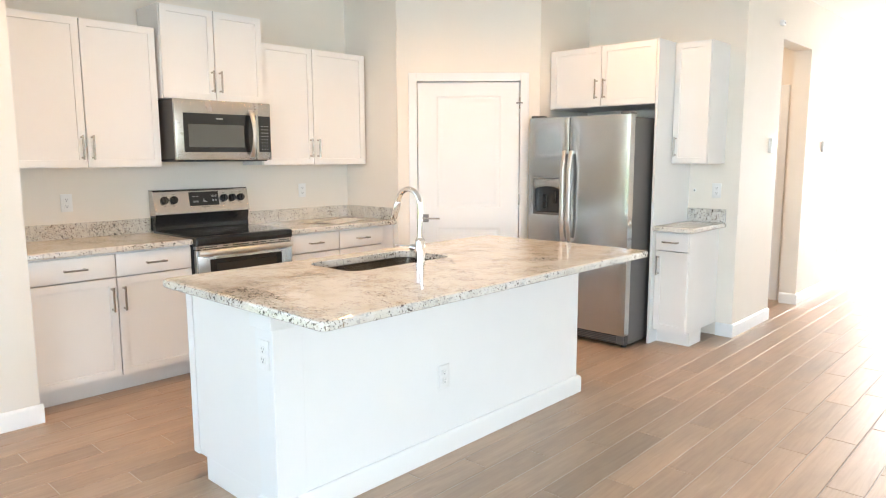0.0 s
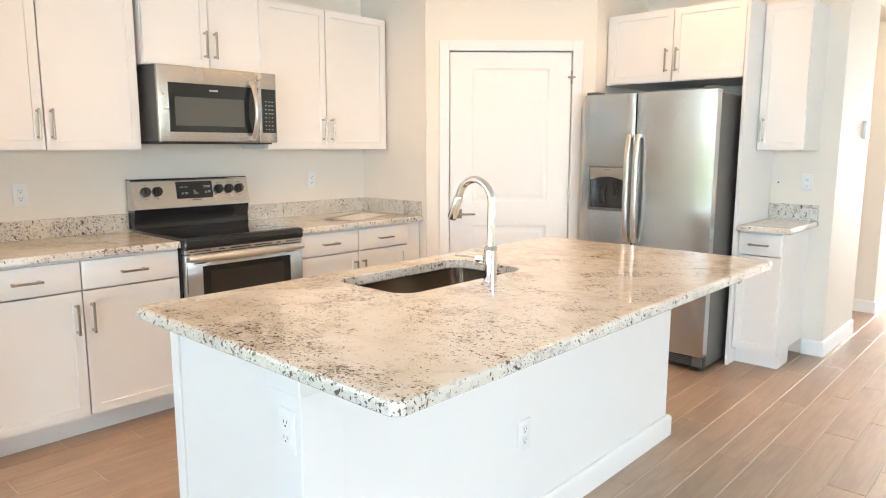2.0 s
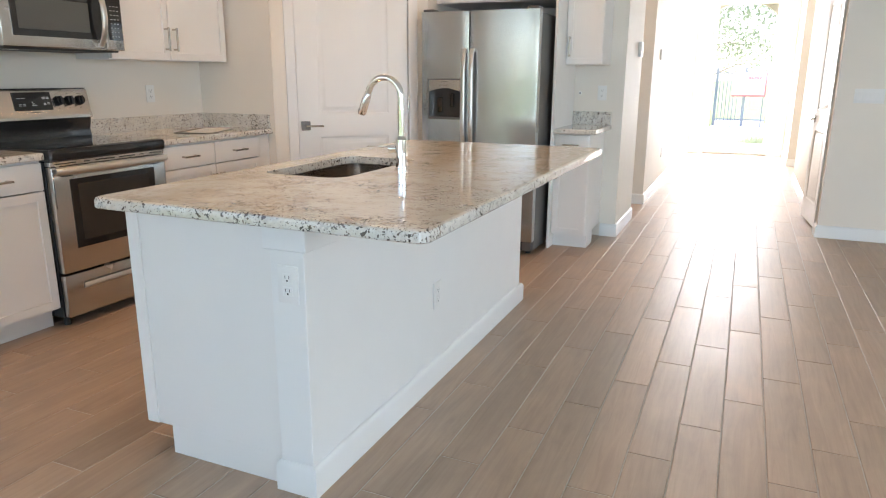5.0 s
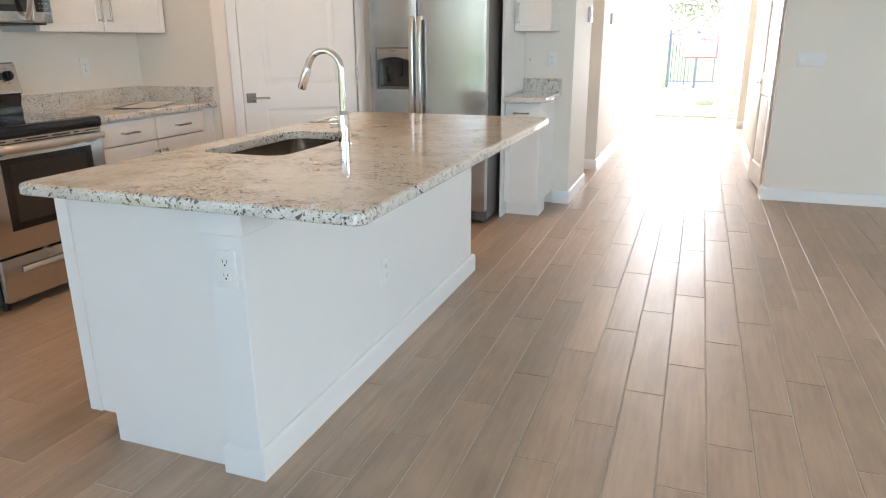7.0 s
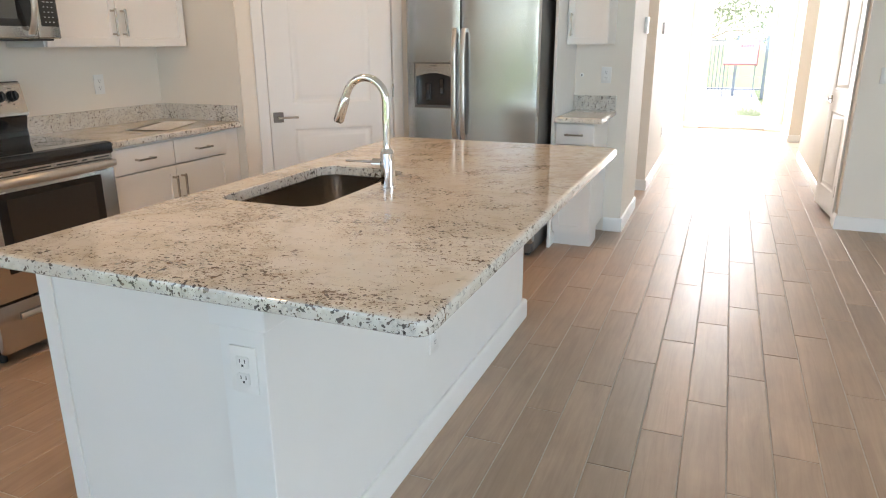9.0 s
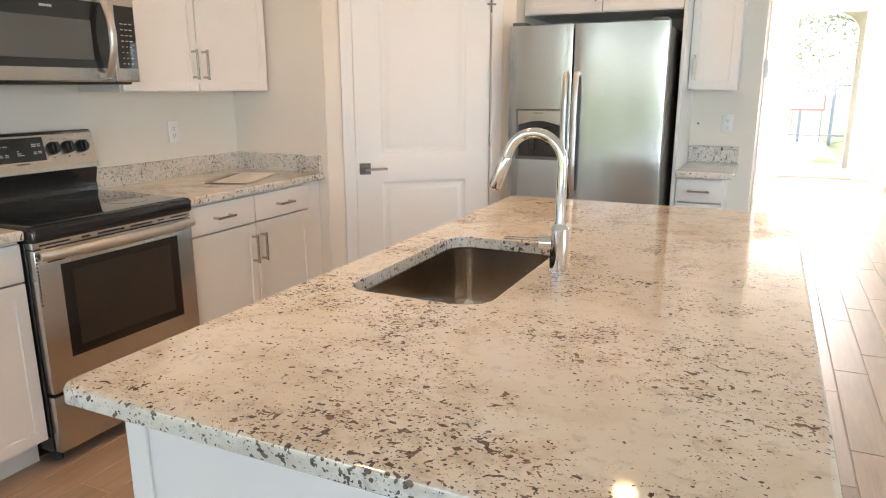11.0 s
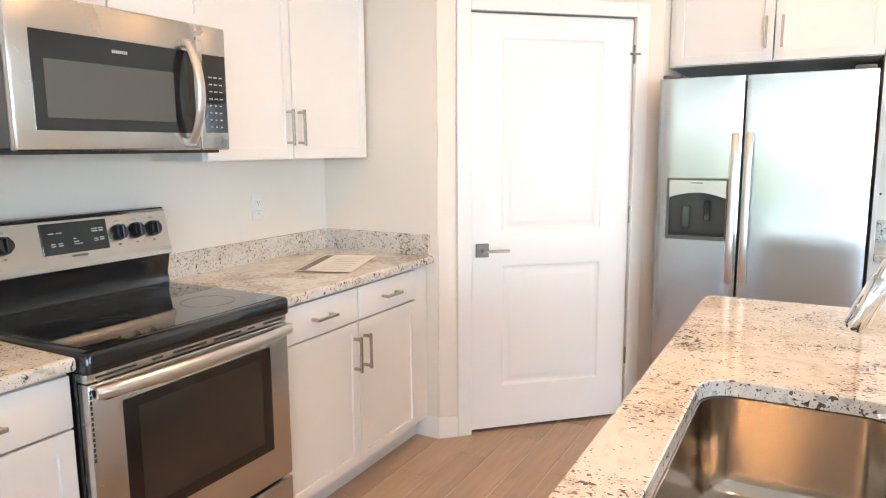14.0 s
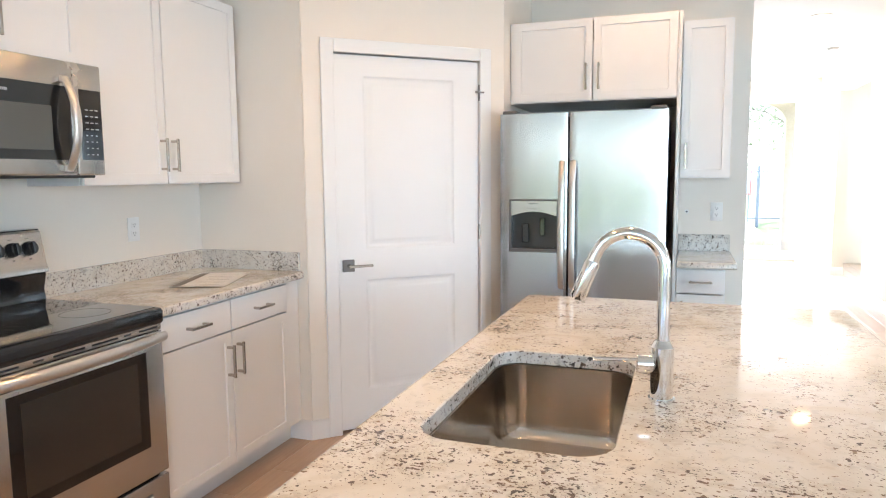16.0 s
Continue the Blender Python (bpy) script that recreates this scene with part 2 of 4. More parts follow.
def box(bm, x0, x1, y0, y1, z0, z1, bevel=0.0, seg=1):
    m = Matrix.Translation(((x0 + x1) / 2, (y0 + y1) / 2, (z0 + z1) / 2)) @ Matrix.Diagonal((x1 - x0, y1 - y0, z1 - z0, 1))
    r = bmesh.ops.create_cube(bm, size=1, matrix=m)
    if bevel:
        es = list({e for v in r["verts"] for e in v.link_edges})
        bmesh.ops.bevel(bm, geom=es, offset=bevel, segments=seg, affect="EDGES", profile=0.5)
    return bm


def boxes(*specs, bevel=0.0, seg=1):
    bm = bmesh.new()
    for s in specs:
        box(bm, *s, bevel=bevel, seg=seg)
    return bm


def cyl(bm, p, q, r0, r1=None, seg=20):
    p, q = Vector(p), Vector(q)
    m = Matrix.Translation((p + q) / 2) @ (q - p).to_track_quat("Z", "Y").to_matrix().to_4x4()
    bmesh.ops.create_cone(bm, cap_ends=True, segments=seg, radius1=r0, radius2=r0 if r1 is None else r1, depth=(q - p).length, matrix=m)
    return bm


def loops(bm, rings, cap_start=True, cap_end=True):
    """Skin of quads through closed rings of equal length."""
    vs = [[bm.verts.new(p) for p in ring] for ring in rings]
    n = len(vs[0])
    for a, c in zip(vs, vs[1:]):
        for i in range(n):
            bm.faces.new((a[i], a[(i + 1) % n], c[(i + 1) % n], c[i]))
    if cap_start:
        bm.faces.new(vs[0][::-1])
    if cap_end:
        bm.faces.new(vs[-1])
    return vs


def rounded(x0, x1, y0, y1, r, z, k=6):
    pts = []
    for cx, cy, a0 in ((x1 - r, y0 + r, -90), (x1 - r, y1 - r, 0), (x0 + r, y1 - r, 90), (x0 + r, y0 + r, 180)):
        for i in range(k + 1):
            a = radians(a0 + 90 * i / k)
            pts.append((cx + r * math.cos(a), cy + r * math.sin(a), z))
    return pts


def tube(bm, pts, radii, seg=14):
    rings = []
    pts = [Vector(p) for p in pts]
    side = None
    for i, p in enumerate(pts):
        d = (pts[min(i + 1, len(pts) - 1)] - pts[max(i - 1, 0)]).normalized()
        if side is None:
            side = d.orthogonal().normalized()
        side = (side - d * side.dot(d)).normalized()
        up = d.cross(side)
        r = radii[i] if isinstance(radii, (list, tuple)) else radii
        rings.append([p + r * (math.cos(2 * math.pi * j / seg) * side + math.sin(2 * math.pi * j / seg) * up) for j in range(seg)])
    loops(bm, rings)
    return bm


def smooth(ob, angle=35):
    ob.data.polygons.foreach_set("use_smooth", [True] * len(ob.data.polygons))
    ob.data.set_sharp_from_angle(angle=radians(angle))
    return ob


def mesh_of(name, bm, mat):
    me = bpy.data.meshes.new(name)
    bmesh.ops.recalc_face_normals(bm, faces=bm.faces[:])
    bm.to_mesh(me)
    bm.free()
    me.materials.append(mat)
    return me


def part(name, bm, mat, parent, label=""):
    ob = smooth(new(name, mesh_of(name, bm, mat)))
    ob.parent = parent
    if label:
        tagged(ob, label)
    return ob


def thing(name, m, label, category, group="", kind=""):
    ob = new(name)
    ob.empty_display_size = 0.05
    ob.matrix_world = m
    return tagged(ob, label, category, group, kind)


def single(name, bm, mat, label, category, group="", kind=""):
    """A thing that is one mesh; its bmesh is in world metres."""
    ob = smooth(new(name, mesh_of(name, bm, mat)))
    return tagged(ob, label, category, group, kind)


def structure(name, bm, mat, label, category):
    return single(name, bm, mat, label, category, kind="structure")


# ---------------------------------------------------------------- shell of the place
H = 2.85            # ceiling
RANGE_X = -5.765    # wall behind the range
BACK_Y = 6.20       # wall behind the refrigerator
HALL_L, HALL_R = -2.865, -1.31
END_Y = 13.5
NORTH_Y = 6.90      # living room wall with the switches
SOUTH_Y, EAST_X, LEFT_X = -4.5, 3.0, -4.99
DIAG = pose(-4.975, 4.754, 0, 0, 0, 43.52)   # pantry wall: x along it, y into the pantry
PAINTED = "off-white painted drywall "

structure("wall_west", boxes((-5.885, RANGE_X, 1.83, 4.64, 0, H)), WALL, PAINTED + "wall behind the range", "wall")
structure("wall_alcove", boxes((-5.885, LEFT_X - 0.12, 1.71, 1.83, 0, H)), WALL, PAINTED + "return beside the cabinets", "wall")
V0, V1, VB, VT = -3.9, 0.9, 0.3, 2.44
structure("wall_living_west", boxes((LEFT_X - 0.12, LEFT_X, SOUTH_Y, V0, 0, H), (LEFT_X - 0.12, LEFT_X, V0, V1, 0, VB), (LEFT_X - 0.12, LEFT_X, V0, V1, VT, H), (LEFT_X - 0.12, LEFT_X, V1, 1.83, 0, H)), WALL, PAINTED + "wall ending at the kitchen alcove", "wall")
structure("wall_pantry_side", boxes((-5.885, -5.095, 4.64, 4.76, 0, H)), WALL, PAINTED + "side of the corner pantry", "wall")
diag = boxes((-0.161, -0.012, 0, 0.12, 0, H), (0.865, 1.015, 0, 0.12, 0, H), (-0.012, 0.865, 0, 0.12, 2.072, H))
diag.transform(DIAG)
structure("wall_pantry", diag, WALL, PAINTED + "diagonal wall holding the pantry door", "wall")
# unseen walls, added to stop daylight leaking under the pantry door
structure("wall_pantry_outer", boxes((-5.885, -5.765, 4.76, BACK_Y + 0.12, 0, H), (-5.765, -4.36, BACK_Y, BACK_Y + 0.12, 0, H)), WALL, PAINTED + "outer walls of the corner pantry", "wall")
structure("wall_fridge_side", boxes((-4.36, -4.24, 5.453, BACK_Y, 0, H)), WALL, PAINTED + "side of the refrigerator recess", "wall")
structure("wall_north", boxes((-4.36, HALL_L - 0.15, BACK_Y, BACK_Y + 0.12, 0, H)), WALL, PAINTED + "wall behind the refrigerator", "wall")
O0, O1, OT = 7.05, 7.86, 2.43
structure("wall_hall_west", boxes((HALL_L - 0.15, HALL_L, BACK_Y, O0, 0, H), (HALL_L - 0.15, HALL_L, O1, END_Y, 0, H), (HALL_L - 0.15, HALL_L, O0, O1, OT, H)), WALL, PAINTED + "hall wall with a plain opening", "wall")
structure("wall_vestibule", boxes((-4.42, HALL_L - 0.15, 7.95, 8.07, 0, H), (-4.42, -4.3, BACK_Y + 0.12, 7.95, 0, H)), WALL, PAINTED + "walls of the side vestibule", "wall")
D0, D1, DT = 7.10, 7.83, 2.06
P0, P1, PT = 10.4, 12.10, 2.5
structure("wall_hall_east", boxes((HALL_R, HALL_R + 0.15, NORTH_Y, D0, 0, H), (HALL_R, HALL_R + 0.15, D0, D1, DT, H), (HALL_R, HALL_R + 0.15, D1, P0, 0, H), (HALL_R, HALL_R + 0.15, P0, P1, PT, H), (HALL_R, HALL_R + 0.15, P1, END_Y, 0, H)), WALL, PAINTED + "hall wall with a door and an opening", "wall")
structure("wall_living_north", boxes((HALL_R + 0.15, EAST_X, NORTH_Y, NORTH_Y + 0.12, 0, H)), WALL, PAINTED + "wall with light switches", "wall")
structure("wall_side_rooms", boxes((1.2, 1.32, NORTH_Y + 0.12, END_Y, 0, H), (HALL_R + 0.15, 1.2, 9.3, 9.42, 0, H)), WALL, PAINTED + "walls of the rooms off the hall", "wall")
F0, F1, FT = -2.64, -1.54, 2.58
structure("wall_front", boxes((HALL_L - 0.15, F0, END_Y, END_Y + 0.2, 0, H), (F1, -0.6, END_Y, END_Y + 0.2, 0, H), (1.0, 1.32, END_Y, END_Y + 0.2, 0, H), (-0.6, 1.0, END_Y, END_Y + 0.2, 0, 0.7), (-0.6, 1.0, END_Y, END_Y + 0.2, 2.2, H), (F0, F1, END_Y, END_Y + 0.2, FT, H)), WALL, PAINTED + "end wall round the front door", "wall")
S0, S1, ST = -4.75, 2.4, 2.44
W0, W1, WB = 0.4, 4.0, 0.4
structure("wall_south", boxes((LEFT_X - 0.12, S0, SOUTH_Y - 0.15, SOUTH_Y, 0, H), (S0, S1, SOUTH_Y - 0.15, SOUTH_Y, ST, H), (S1, EAST_X + 0.15, SOUTH_Y - 0.15, SOUTH_Y, 0, H)), WALL, PAINTED + "wall with sliding doors", "wall")
structure("wall_east", boxes((EAST_X, EAST_X + 0.15, SOUTH_Y, W0, 0, H), (EAST_X, EAST_X + 0.15, W1, NORTH_Y + 0.12, 0, H), (EAST_X, EAST_X + 0.15, W0, W1, 0, WB), (EAST_X, EAST_X + 0.15, W0, W1, ST, H)), WALL, PAINTED + "living room wall with a window", "wall")
structure("ceiling", boxes((-5.9, 3.15, SOUTH_Y - 0.15, END_Y + 0.2, H, H + 0.12)), CEIL, "flat white textured plaster ceiling", "ceiling")
floor = structure("floor", boxes((-5.9, 3.15, SOUTH_Y - 0.15, END_Y + 0.2, -0.12, -0.0025)), GROUT, "taupe wood-look porcelain plank floor with pale grout", "floor")

# baseboards
def skirting(label, *runs):
    """Runs are (x0, y0, x1, y1): the wall's foot, with the room on the right hand of the way from start to end."""
    for x0, y0, x1, y1 in runs:
        n = math.hypot(x1 - x0, y1 - y0)
        bm = bmesh.new()
        prof = [(0, 0), (-0.015, 0), (-0.015, 0.088), (-0.011, 0.098), (-0.004, 0.105), (0, 0.105)]
        loops(bm, [[(u, y, z) for y, z in prof] for u in (0, n)])
        bm.transform(pose(x0, y0, 0, 0, 0, math.degrees(math.atan2(y1 - y0, x1 - x0))))
        ob = structure("baseboard", bm, TRIM, label, "baseboard")


BB = "white painted wooden baseboard along the wall"
dp = lambda u: (DIAG @ Vector((u, 0, 0)))[:2]
skirting(BB, (LEFT_X, SOUTH_Y, LEFT_X, 1.845), (-5.22, 4.64, -5.088, 4.64), (*dp(-0.168), *dp(-0.07)), (*dp(0.923), *dp(1.012)),
         (-2.99, BACK_Y, HALL_L + 0.015, BACK_Y), (HALL_L, BACK_Y, HALL_L, O0), (HALL_L, O1 - 0.015, HALL_L, END_Y), (HALL_L - 0.15, O1, HALL_L + 0.0, O1),
         (HALL_R, D0 - 0.06, HALL_R, NORTH_Y - 0.015), (HALL_R, P0, HALL_R, D1 + 0.06), (HALL_R, END_Y, HALL_R, P1 - 0.015), (HALL_R, P1, HALL_R + 0.15, P1),
         (HALL_R, NORTH_Y, EAST_X, NORTH_Y), (EAST_X, NORTH_Y, EAST_X, SOUTH_Y), (HALL_L, END_Y, F0 - 0.02, END_Y), (F1 + 0.02, END_Y, HALL_R, END_Y))


def casing(w, h, tw=0.07):
    """Flat door casing round an opening from x 0 to w, on the face y = 0."""
    bm = bmesh.new()
    box(bm, -tw, 0, -0.017, 0, 0, h + tw, bevel=0.003)
    box(bm, w, w + tw, -0.017, 0, 0, h + tw, bevel=0.003)
    box(bm, 0, w, -0.0165, 0, h, h + tw, bevel=0.003)
    return bm


def panel_leaf(w, h, panels, t=0.036, z0=0.012):
    """Moulded two-panel door leaf: front face at y = 0, panels given as (x0, x1, z0, z1)."""
    bm = boxes((0, w, 0.0115, t, z0, h))
    xs = sorted({0, w, *[p[0] for p in panels], *[p[1] for p in panels]})
    zs = sorted({z0, h, *[p[2] for p in panels], *[p[3] for p in panels]})
    for xa, xb in zip(xs, xs[1:]):
        for za, zb in zip(zs, zs[1:]):
            mid = ((xa + xb) / 2, (za + zb) / 2)
            if not any(p[0] < mid[0] < p[1] and p[2] < mid[1] < p[3] for p in panels):
                bm.faces.new([bm.verts.new((x, 0, z)) for x, z in ((xa, za), (xb, za), (xb, zb), (xa, zb))])
    edge = [(0, z0), (w, z0), (w, h), (0, h)]
    for (ax, az), (bx, bz) in zip(edge, edge[1:] + edge[:1]):
        bm.faces.new([bm.verts.new(p) for p in ((ax, 0, az), (bx, 0, bz), (bx, 0.0115, bz), (ax, 0.0115, az))])
    for x0, x1, za, zb in panels:
        rings = []
        for inset, y in ((0, 0), (0.006, 0.004), (0.016, 0.009), (0.024, 0.010), (0.030, 0.010), (0.046, 0.0035), (0.060, 0.003)):
            rings.append([(x0 + inset, y, za + inset), (x1 - inset, y, za + inset), (x1 - inset, y, zb - inset), (x0 + inset, y, zb - inset)])
        loops(bm, rings, cap_start=False)
    bmesh.ops.remove_doubles(bm, verts=bm.verts[:], dist=0.0001)
    return bm


def lever(parent, x, z, way=1):
    """Square rose with a slim lever, on the face y = 0."""
    h = part("door_handle", boxes((x - 0.033, x + 0.033, -0.010, 0, z - 0.033, z + 0.033), bevel=0.002), DARKNICKEL, parent, "dark satin nickel square rose")
    bm = cyl(bmesh.new(), (x, -0.010, z), (x, -0.050, z), 0.010)
    a, c = sorted((x - 0.010 * way, x + 0.125 * way))
    box(bm, a, c, -0.058, -0.046, z - 0.007, z + 0.007, bevel=0.003)
    part("lever", bm, NICKEL, h, "satin nickel lever")


# pantry door in the diagonal wall
pantry = thing("door_1", DIAG, "closed white two-panel pantry door in the diagonal wall", "door", kind="structure")
part("casing", casing(0.853, 2.062), TRIM, pantry)
jamb = boxes((-0.011, 0.0, 0.001, 0.119, 0, 2.062), (0.853, 0.864, 0.001, 0.119, 0, 2.062), (-0.011, 0.864, 0.001, 0.119, 2.0625, 2.0715))
part("jamb", jamb, TRIM, pantry)
leaf = panel_leaf(0.842, 2.0555, [(0.154, 0.692, 1.02, 1.95), (0.154, 0.692, 0.232, 0.855)], z0=0.018)
leaf.transform(pose(0.0055, 0.006, 0))
leaf_ob = part("door_leaf", leaf, TRIM, pantry)
lever(pantry, 0.058, 0.937)
for z in (1.886, 1.09, 0.344):
    bm = cyl(bmesh.new(), (0.8515, -0.004, z - 0.045), (0.8515, -0.004, z + 0.045), 0.006, seg=10)
    part("hinge", bm, NICKEL if z < 1.5 else DARKNICKEL, pantry, "small metal hinge")
bm = boxes((0.830, 0.870, -0.030, -0.018, 1.882, 1.891))
cyl(bm, (0.832, -0.024, 1.887), (0.818, -0.024, 1.887), 0.006, seg=8)
part("hinge_stop", bm, DARKNICKEL, pantry, "dark hinge-pin door stop")

# vestibule door with deadbolt
vest = thing("door_2", pose(-4.05, 7.95, 0), "closed white entry door with deadbolt in the vestibule", "door", kind="structure")
part("casing", casing(0.92, 2.06), TRIM, vest)
part("door_leaf", (lambda q: (q.transform(pose(0.003, -0.012, 0)), q)[1])(panel_leaf(0.914, 2.05, [(0.15, 0.76, 1.02, 1.9), (0.15, 0.76, 0.22, 0.82)], t=0.0118, z0=0.02)), TRIM, vest)
for z in (1.07, 0.97):
    part("lock", boxes((0.83, 0.88, -0.030, -0.0125, z - 0.028, z + 0.028), bevel=0.003), DARKNICKEL, vest, "dark metal lock plate")

# narrow hall door, standing a little open
bm = casing(D1 - D0, DT)
hall_frame = thing("door_3", pose(HALL_R, D1, 0, 0, 0, -90), "white narrow two-panel hall door standing slightly open", "door", kind="structure")
part("casing", bm, TRIM, hall_frame)
part("jamb", boxes((-0.0005, 0.012, 0.001, 0.149, 0, DT - 0.001), (D1 - D0 - 0.012, D1 - D0 + 0.0005, 0.001, 0.149, 0, DT - 0.001)), TRIM, hall_frame)
leaf = panel_leaf(0.70, 2.045, [(0.12, 0.58, 1.02, 1.93), (0.12, 0.58, 0.21, 0.84)], z0=0.03)
leaf.transform(Matrix.Translation((0.715, -0.002, 0)) @ pose(0, 0, 0, 0, 0, 5.0) @ Matrix.Translation((-0.70, 0, 0)))
part("door_leaf", leaf, TRIM, hall_frame)
h = part("door_handle", (lambda q: (q.transform(Matrix.Translation((0.715, -0.002, 0)) @ pose(0, 0, 0, 0, 0, 5.0) @ Matrix.Translation((-0.70, 0, 0))), q)[1])(boxes((0.035, 0.095, -0.012, 0, 0.905, 0.965), (0.055, 0.17, -0.055, -0.043, 0.928, 0.942), (0.058, 0.072, -0.045, -0.010, 0.928, 0.942), bevel=0.003)), NICKEL, hall_frame, "satin nickel lever handle")
for z in (1.85, 1.05, 0.25):
    part("hinge", cyl(bmesh.new(), (0.718, -0.010, z - 0.045), (0.718, -0.010, z + 0.045), 0.007, seg=10), DARKNICKEL, hall_frame, "dark metal hinge")

# front door: full glass in a white frame
front = thing("door_4", pose(F0, END_Y, 0), "white front door with one tall clear glass pane", "door", kind="structure")
fw = F1 - F0
part("door_frame", boxes((-0.05, 0.035, -0.018, 0.16, 0, FT + 0.04), (fw - 0.035, fw + 0.05, -0.018, 0.16, 0, FT + 0.04), (0.035, fw - 0.035, -0.017, 0.159, FT - 0.03, FT + 0.0395), bevel=0.004), TRIM, front)
part("door_leaf", boxes((0.037, 0.10, 0.05, 0.095, 0.012, FT - 0.032), (fw - 0.10, fw - 0.037, 0.05, 0.095, 0.012, FT - 0.032), (0.10, fw - 0.10, 0.051, 0.094, 0.012, 0.16), (0.10, fw - 0.10, 0.051, 0.094, FT - 0.085, FT - 0.033), bevel=0.004), TRIM, front)
pane = part("pane", boxes((0.095, fw - 0.095, 0.068, 0.076, 0.155, FT - 0.08)), GLASS, front, "clear glass pane")
pane.visible_shadow = False
part("threshold", boxes((0.036, fw - 0.036, -0.02, 0.19, 0, 0.011)), NICKEL, front, "metal threshold")

# sliding glass doors and window of the living room
slider = thing("window_1", pose(S0, SOUTH_Y - 0.10, 0), "white-framed five-panel sliding glass doors to the yard", "window", kind="structure")
sw = S1 - S0
part("window_frame", boxes((0, 0.04, -0.05, 0.09, 0, ST), (sw - 0.04, sw, -0.05, 0.09, 0, ST), (0.04, sw - 0.04, -0.05, 0.09, ST - 0.04, ST), (0.04, sw - 0.04, -0.05, 0.09, 0, 0.03)), TRIM, slider)
for i in range(5):
    a, c = 0.04 + i * (sw - 0.08) / 5, 0.04 + (i + 1) * (sw - 0.08) / 5
    y = 0.012 * (i % 2)
    part("sash", boxes((a, a + 0.06, y, y + 0.04, 0.031, ST - 0.041), (c - 0.06, c, y, y + 0.04, 0.031, ST - 0.041), (a + 0.06, c - 0.06, y, y + 0.04, 0.031, 0.11), (a + 0.06, c - 0.06, y, y + 0.04, ST - 0.10, ST - 0.041)), TRIM, slider)
    p = part("pane", boxes((a + 0.055, c - 0.055, y + 0.016, y + 0.024, 0.10, ST - 0.09)), GLASS, slider)
    p.visible_shadow = False
win = thing("window_2", pose(EAST_X + 0.10, W1, 0, 0, 0, -90), "white-framed wide picture window of the living room", "window", kind="structure")
ww = W1 - W0
part("window_frame", boxes((0, 0.06, -0.09, 0.04, WB, ST), (ww - 0.06, ww, -0.09, 0.04, WB, ST), (0.06, ww - 0.06, -0.09, 0.04, ST - 0.06, ST), (0.06, ww - 0.06, -0.115, 0.04, WB, WB + 0.05), (ww / 2 - 0.03, ww / 2 + 0.03, -0.05, 0, WB + 0.05, ST - 0.06)), TRIM, win)
p = part("pane", boxes((0.055, ww - 0.055, -0.028, -0.02, WB + 0.045, ST - 0.055)), GLASS, win)
p.visible_shadow = False

west = thing("window_3", pose(LEFT_X - 0.10, V0, 0, 0, 0, 90), "white-framed wide side window of the living room", "window", kind="structure")
vw = V1 - V0
part("window_frame", boxes((0, 0.06, -0.09, 0.02, VB, VT), (vw - 0.06, vw, -0.09, 0.02, VB, VT), (0.06, vw - 0.06, -0.09, 0.02, VT - 0.06, VT), (0.06, vw - 0.06, -0.115, 0.02, VB, VB + 0.05), (vw / 2 - 0.03, vw / 2 + 0.03, -0.05, 0, VB + 0.05, VT - 0.06)), TRIM, west)
p = part("pane", boxes((0.055, vw - 0.055, -0.028, -0.02, VB + 0.045, VT - 0.055)), GLASS, west)
p.visible_shadow = False

# ---------------------------------------------------------------- cabinets
# Local axes of all wall furniture: x along the wall, y = 0 at the wall, fronts towards -y.
ON_RANGE = lambda y, z=0: pose(RANGE_X, y, z, 0, 0, 90)
ON_BACK = lambda x, z=0: pose(x, BACK_Y, z)


def shaker(x0, x1, z0, z1, y, rail=0.062, t=0.02):
    """A shaker front, its face at y."""
    bm = boxes((x0, x1, y, y + t, z0, z1))
    bm.faces.ensure_lookup_table()
    f = min(bm.faces, key=lambda q: q.calc_center_median().y)
    bmesh.ops.inset_region(bm, faces=[f], thickness=rail)
    g = min((q for q in bm.faces if abs(q.normal.y) > 0.9), key=lambda q: (round(q.calc_center_median().y, 4), q.calc_area() if len(q.verts) == 4 else 9))
    inner = f
    r = bmesh.ops.inset_region(bm, faces=[inner], thickness=0.0025)
    bmesh.ops.translate(bm, verts=inner.verts[:], vec=(0, 0.0075, 0))
    es = [e for e in bm.edges if all(abs(v.co.y - y) < 1e-5 and (abs(v.co.x - x0) < 1e-5 or abs(v.co.x - x1) < 1e-5 or abs(v.co.z - z0) < 1e-5 or abs(v.co.z - z1) < 1e-5) for v in e.verts) and len({round(c, 5) for c in (e.verts[0].co.x, e.verts[1].co.x)}) + len({round(c, 5) for c in (e.verts[0].co.z, e.verts[1].co.z)}) == 3]
    bmesh.ops.bevel(bm, geom=es, offset=0.002, segments=2, affect="EDGES")
    return bm


def pull(x, z, y, length, upright):
    """Square bar pull on a front at y."""
    r, reach, w = length / 2, 0.030, 0.0055
    bm = bmesh.new()
    if upright:
        box(bm, x - w, x + w, y - reach - 0.010, y - reach, z - r, z + r, bevel=0.001)
        for s in (-1, 1):
            box(bm, x - w, x + w, y - reach, y, z + s * (r - 0.012) - w, z + s * (r - 0.012) + w)
    else:
        box(bm, x - r, x + r, y - reach - 0.010, y - reach, z - w, z + w, bevel=0.001)
        for s in (-1, 1):
            box(bm, x + s * (r - 0.012) - w, x + s * (r - 0.012) + w, y - reach, y, z - w, z + w)
    return bm


